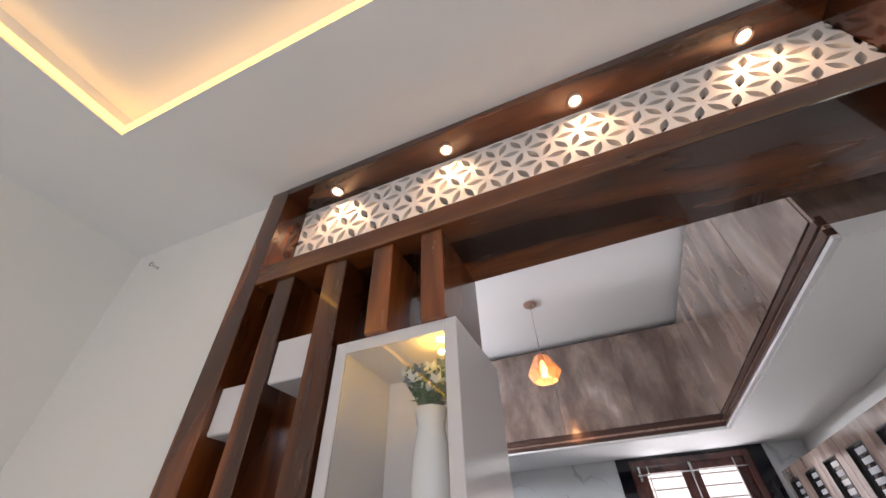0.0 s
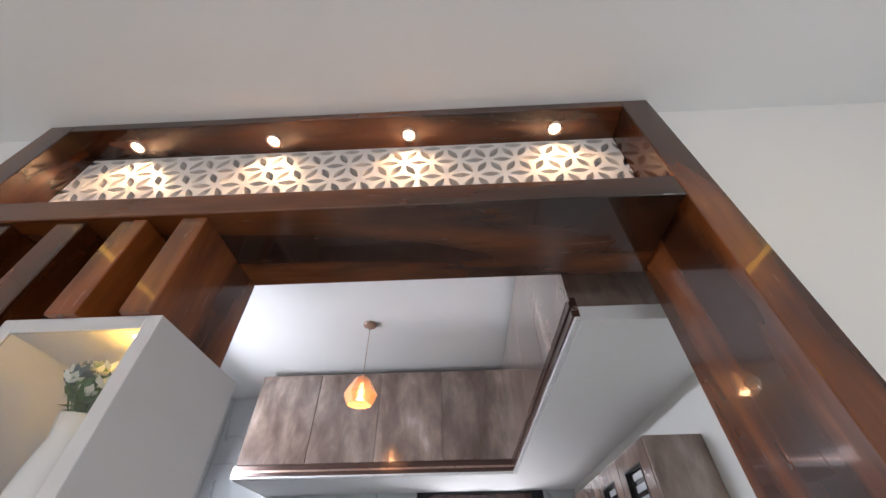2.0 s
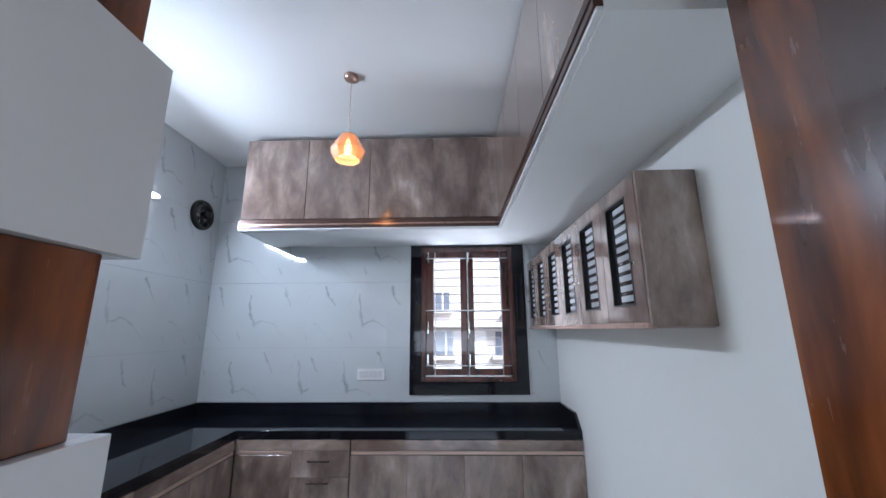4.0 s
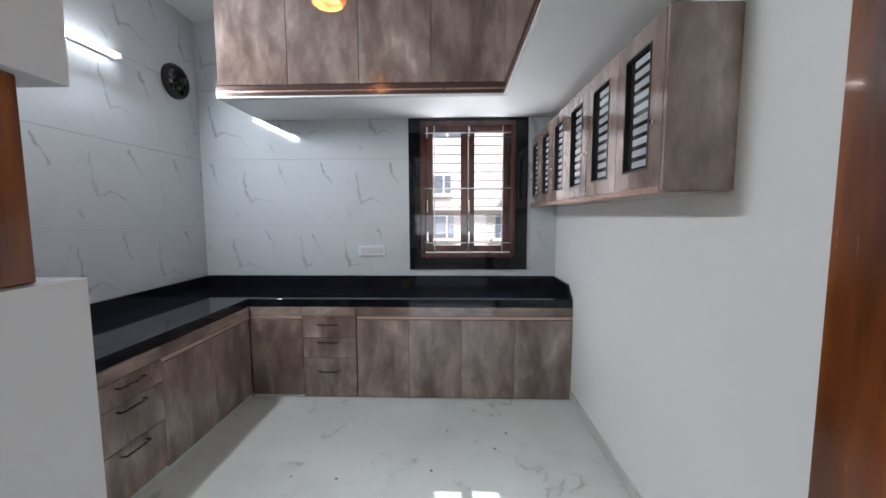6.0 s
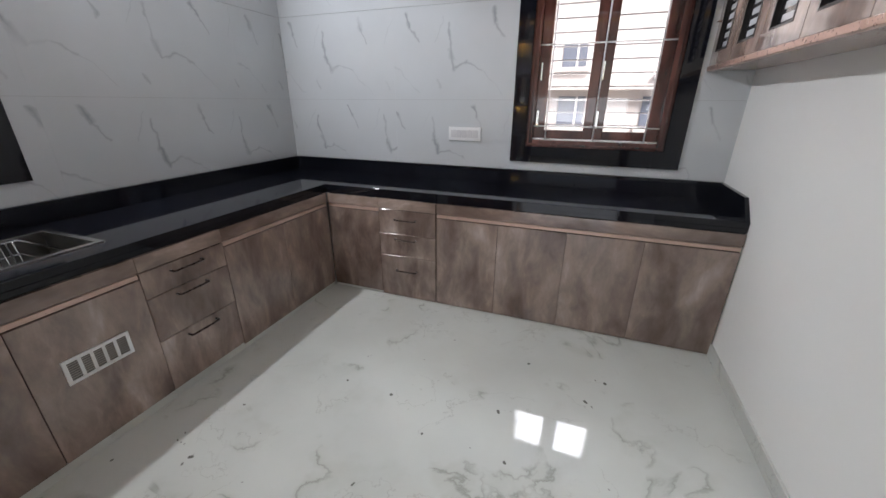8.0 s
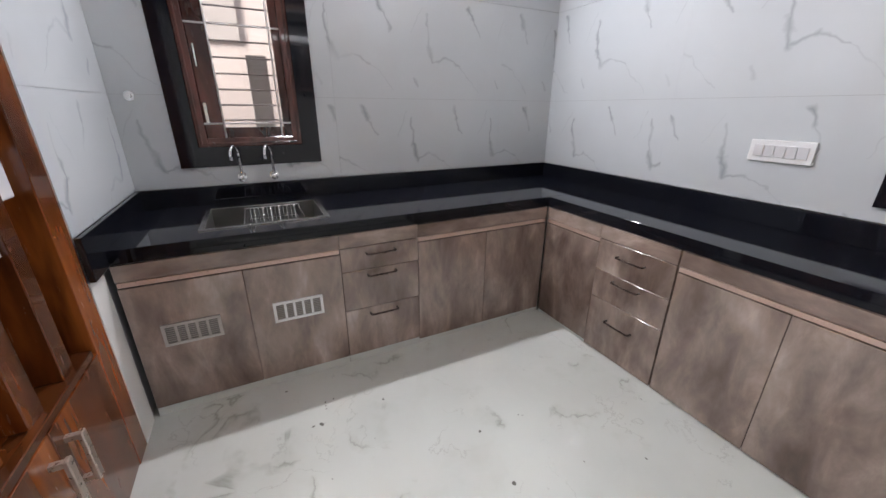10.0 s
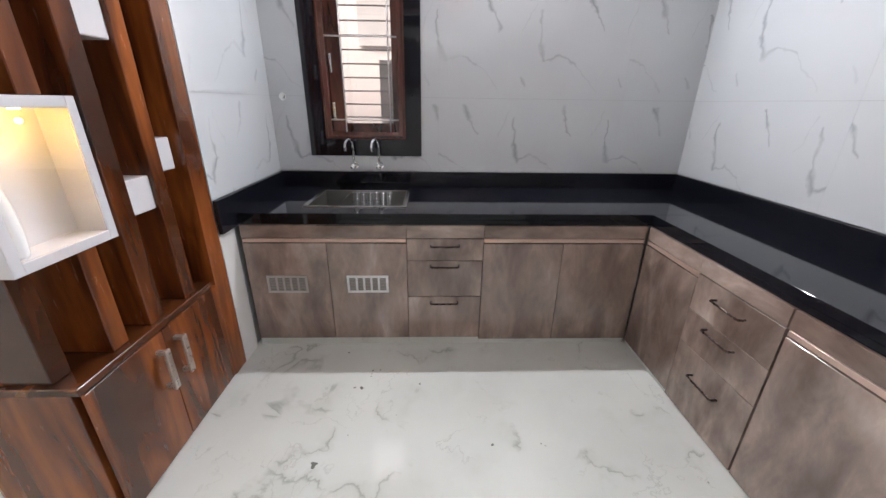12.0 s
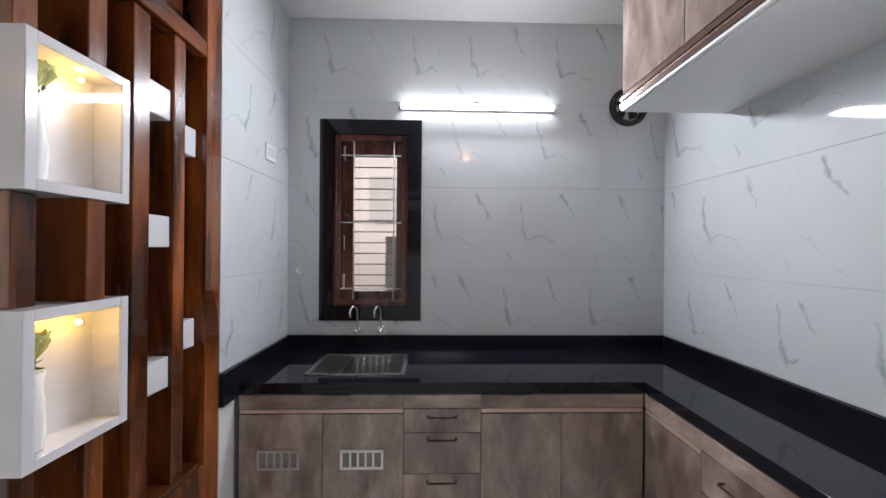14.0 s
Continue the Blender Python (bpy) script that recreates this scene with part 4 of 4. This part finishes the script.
fy, fz, fr = FAN
t = thing("exhaust_fan", 0.03, fy, fz - 0.16, "round black exhaust fan with steel blades in the tiled wall", "exhaust fan")
part("housing", lathe(bmesh.new(), (0.0, fy, fz), [(0.112, -0.10), (0.150, 0.0), (0.152, 0.02), (0.140, 0.045), (0.118, 0.045), (0.112, 0.02), (0.110, -0.10)], 36, axis="x"), M_BLACK, t)
part("motor", lathe(bmesh.new(), (0.0, fy, fz), [(0.0, 0.10), (0.030, 0.095), (0.038, 0.07), (0.038, 0.02), (0.0, 0.015)], 20, axis="x"), M_BLACK, t)
for k in range(4):
    a = 2 * math.pi * k / 4 + 0.5
    c, s = math.cos(a), math.sin(a)
    part("bracket_arm", pipe(bmesh.new(), [(0.05, fy + 0.03 * c, fz + 0.03 * s), (0.055, fy + 0.09 * c, fz + 0.09 * s), (0.04, fy + 0.135 * c, fz + 0.135 * s)], 0.007, 8), M_BLACK, t)
for k in range(5):
    a = 2 * math.pi * k / 5 + 0.2
    bm = bmesh.new()
    vs = []
    for r, da in ((0.025, -0.25), (0.095, -0.34), (0.100, 0.0), (0.095, 0.30), (0.025, 0.25)):
        vs.append((0.0 + 0.03 * da, fy + r * math.cos(a + da), fz + r * math.sin(a + da)))
    f = [bm.verts.new(p) for p in vs]
    g = [bm.verts.new((p[0] + 0.002, p[1], p[2])) for p in vs]
    bm.faces.new(f)
    bm.faces.new(g[::-1])
    for q in range(5):
        bm.faces.new((f[q], f[(q + 1) % 5], g[(q + 1) % 5], g[q]))
    part("blade", bm, M_BLACK, t)
# plain pale disc that fills the round hole behind the blades
part("shutter", lathe(bmesh.new(), (0.0, fy, fz), [(0.0, -0.024), (0.109, -0.024), (0.109, -0.031), (0.0, -0.031)], 28, axis="x"), M_PORC, t, "flat pale disc behind the blades")

# ---- skirting ----
part("baseboard_1", boxed(KX - 0.012, KX, 4.34, 6.82, 0.0, 0.085, bevel=0.001), M_FLOOR, None, "low white marble skirting along the painted wall", "skirting", kind="structure")
part("baseboard_2", boxed(0.76, WP, KY0 - TH, KY0 - 0.001, 0.0, 0.803), M_WALL, None, "white painted strip of wall beside the sink cabinet", "wall", kind="structure")

# ---- outside ----
part("ground", boxed(-60, 60, -60, 60, -0.6, -0.5), M_EARTH, None, "dusty pale ground between the houses", "ground", kind="structure")


def house(x0, x1, y0, y1, h, face, label, seed, skin):
    t = thing("neighbour_house", (x0 + x1) / 2, (y0 + y1) / 2, -0.5, label, "house", "houses outside")
    part("wall", boxed(x0, x1, y0, y1, -0.5, h), skin, t)
    part("roof", boxed(x0 - 0.3, x1 + 0.3, y0 - 0.3, y1 + 0.3, h, h + 0.25), M_PLASTER, t)
    r = random.Random(seed)
    z = 0.6
    while z < h - 1.6:
        if face == "s":
            x = x0 + 0.9
            while x < x1 - 1.4:
                if 0.9 < x < 3.3 and z < 3:
                    x += 1.2
                    continue
                w = part("window", boxed(x, x + 0.9, y0 - 0.03, y0 + 0.02, z, z + 1.2), M_OUTGLASS, t)
                part("frame", boxed(x + 0.42, x + 0.48, y0 - 0.06, y0 - 0.03, z, z + 1.2), M_ROD, w)
                part("sunshade", boxed(x - 0.2, x + 1.1, y0 - 0.55, y0 - 0.002, z + 1.3, z + 1.4), M_PLASTER, t)
                x += r.uniform(2.0, 2.8)
        z += 3.0
    return t


far_house = house(-4.0, 6.5, 13.5, 20, 7.5, "s", "pale cream two-storey house with shaded windows", 3, M_PLASTER)
for ax0, ax1, az0, az1 in ((1.95, 2.5, 1.0, 1.6), (1.95, 2.42, 2.16, 2.62), (3.6, 4.1, 1.0, 1.6), (0.6, 1.1, 2.16, 2.62)):
    w = part("window", boxed(ax0, ax1, 13.46, 13.52, az0, az1), M_OUTGLASS, far_house)
    part("frame", boxed(ax1 - 0.2, ax1 - 0.16, 13.44, 13.46, az0, az1), M_ROD, w)
    part("window_sill", boxed(ax0 - 0.1, ax1 + 0.1, 13.3, 13.458, az0 - 0.08, az0 - 0.001), M_PLASTER, w)
part("sunshade", boxed(1.3, 5.2, 12.95, 13.498, 1.72, 1.82), M_PLASTER, far_house)
wn_house = house(-9.0, -1.9, 0.5, 11, 6.5, "", "pale cream house wall close beside the kitchen window", 5, M_OUTTAN)
part("window", boxed(-1.9, -1.86, 4.74, 5.12, 2.03, 2.59), M_OUTGREY, wn_house)
part("gate_post", boxed(-0.66, -0.54, 5.12, 5.25, -0.5, 1.77, bevel=0.004), M_OUTGREY, None, "square grey plastered post standing just outside the narrow window", "post")

ww = part("window", boxed(-1.9, -1.87, 6.1, 7.3, 1.0, 2.25), M_OUTGREY, wn_house)
part("window_post", boxed(-1.87, -1.82, 6.5, 6.75, 1.0, 2.25), M_PLASTER, ww)

# ---- wall tiles ----


def tiles(parent, axis, a0, a1, face, holes, start):
    zs = [0.984, 1.492, 2.14, 2.80, KC - 0.001]
    g = 0.0011
    for r, (z0, z1) in enumerate(zip(zs, zs[1:])):
        x = start
        while x < a1:
            lo, hi = max(x, a0), min(x + 1.29, a1)
            x += 1.29
            if hi - lo < 0.02:
                continue
            bm = bmesh.new()
            for q in spans(lo + 0.0003, hi - 0.0003, z0 + g, z1 - g, holes):
                if axis == "n":
                    box(bm, q[0], q[1], KY1, KY1 + TH - 0.001, q[2], q[3])
                elif axis == "w":
                    box(bm, -TH + 0.001, 0.0, q[0], q[1], q[2], q[3])
                else:
                    box(bm, q[0], q[1], KY0 - TH + 0.001, KY0, q[2], q[3])
            if len(bm.verts):
                part("tile", bm, M_TILE, parent)
            else:
                bm.free()


nh = (NWIN[0], NWIN[1], NWIN[2], NWIN[3])
wh = (WWIN[0], WWIN[1], WWIN[2], WWIN[3])
tiles(wall_n, "n", 0.0, KX, KY1, [(NWIN[0] + 0.02, NWIN[1] - 0.02, NWIN[2] + 0.02, 2.519)], -0.2)
tiles(wall_w, "w", KY0, KY1, 0, [(WWIN[0] + 0.02, WWIN[1] - 0.02, WWIN[2] + 0.02, WWIN[3] - 0.02), fan_hole], 4.3)
tiles(wall_sw, "s", 0.0, WP, KY0, [], -0.3)
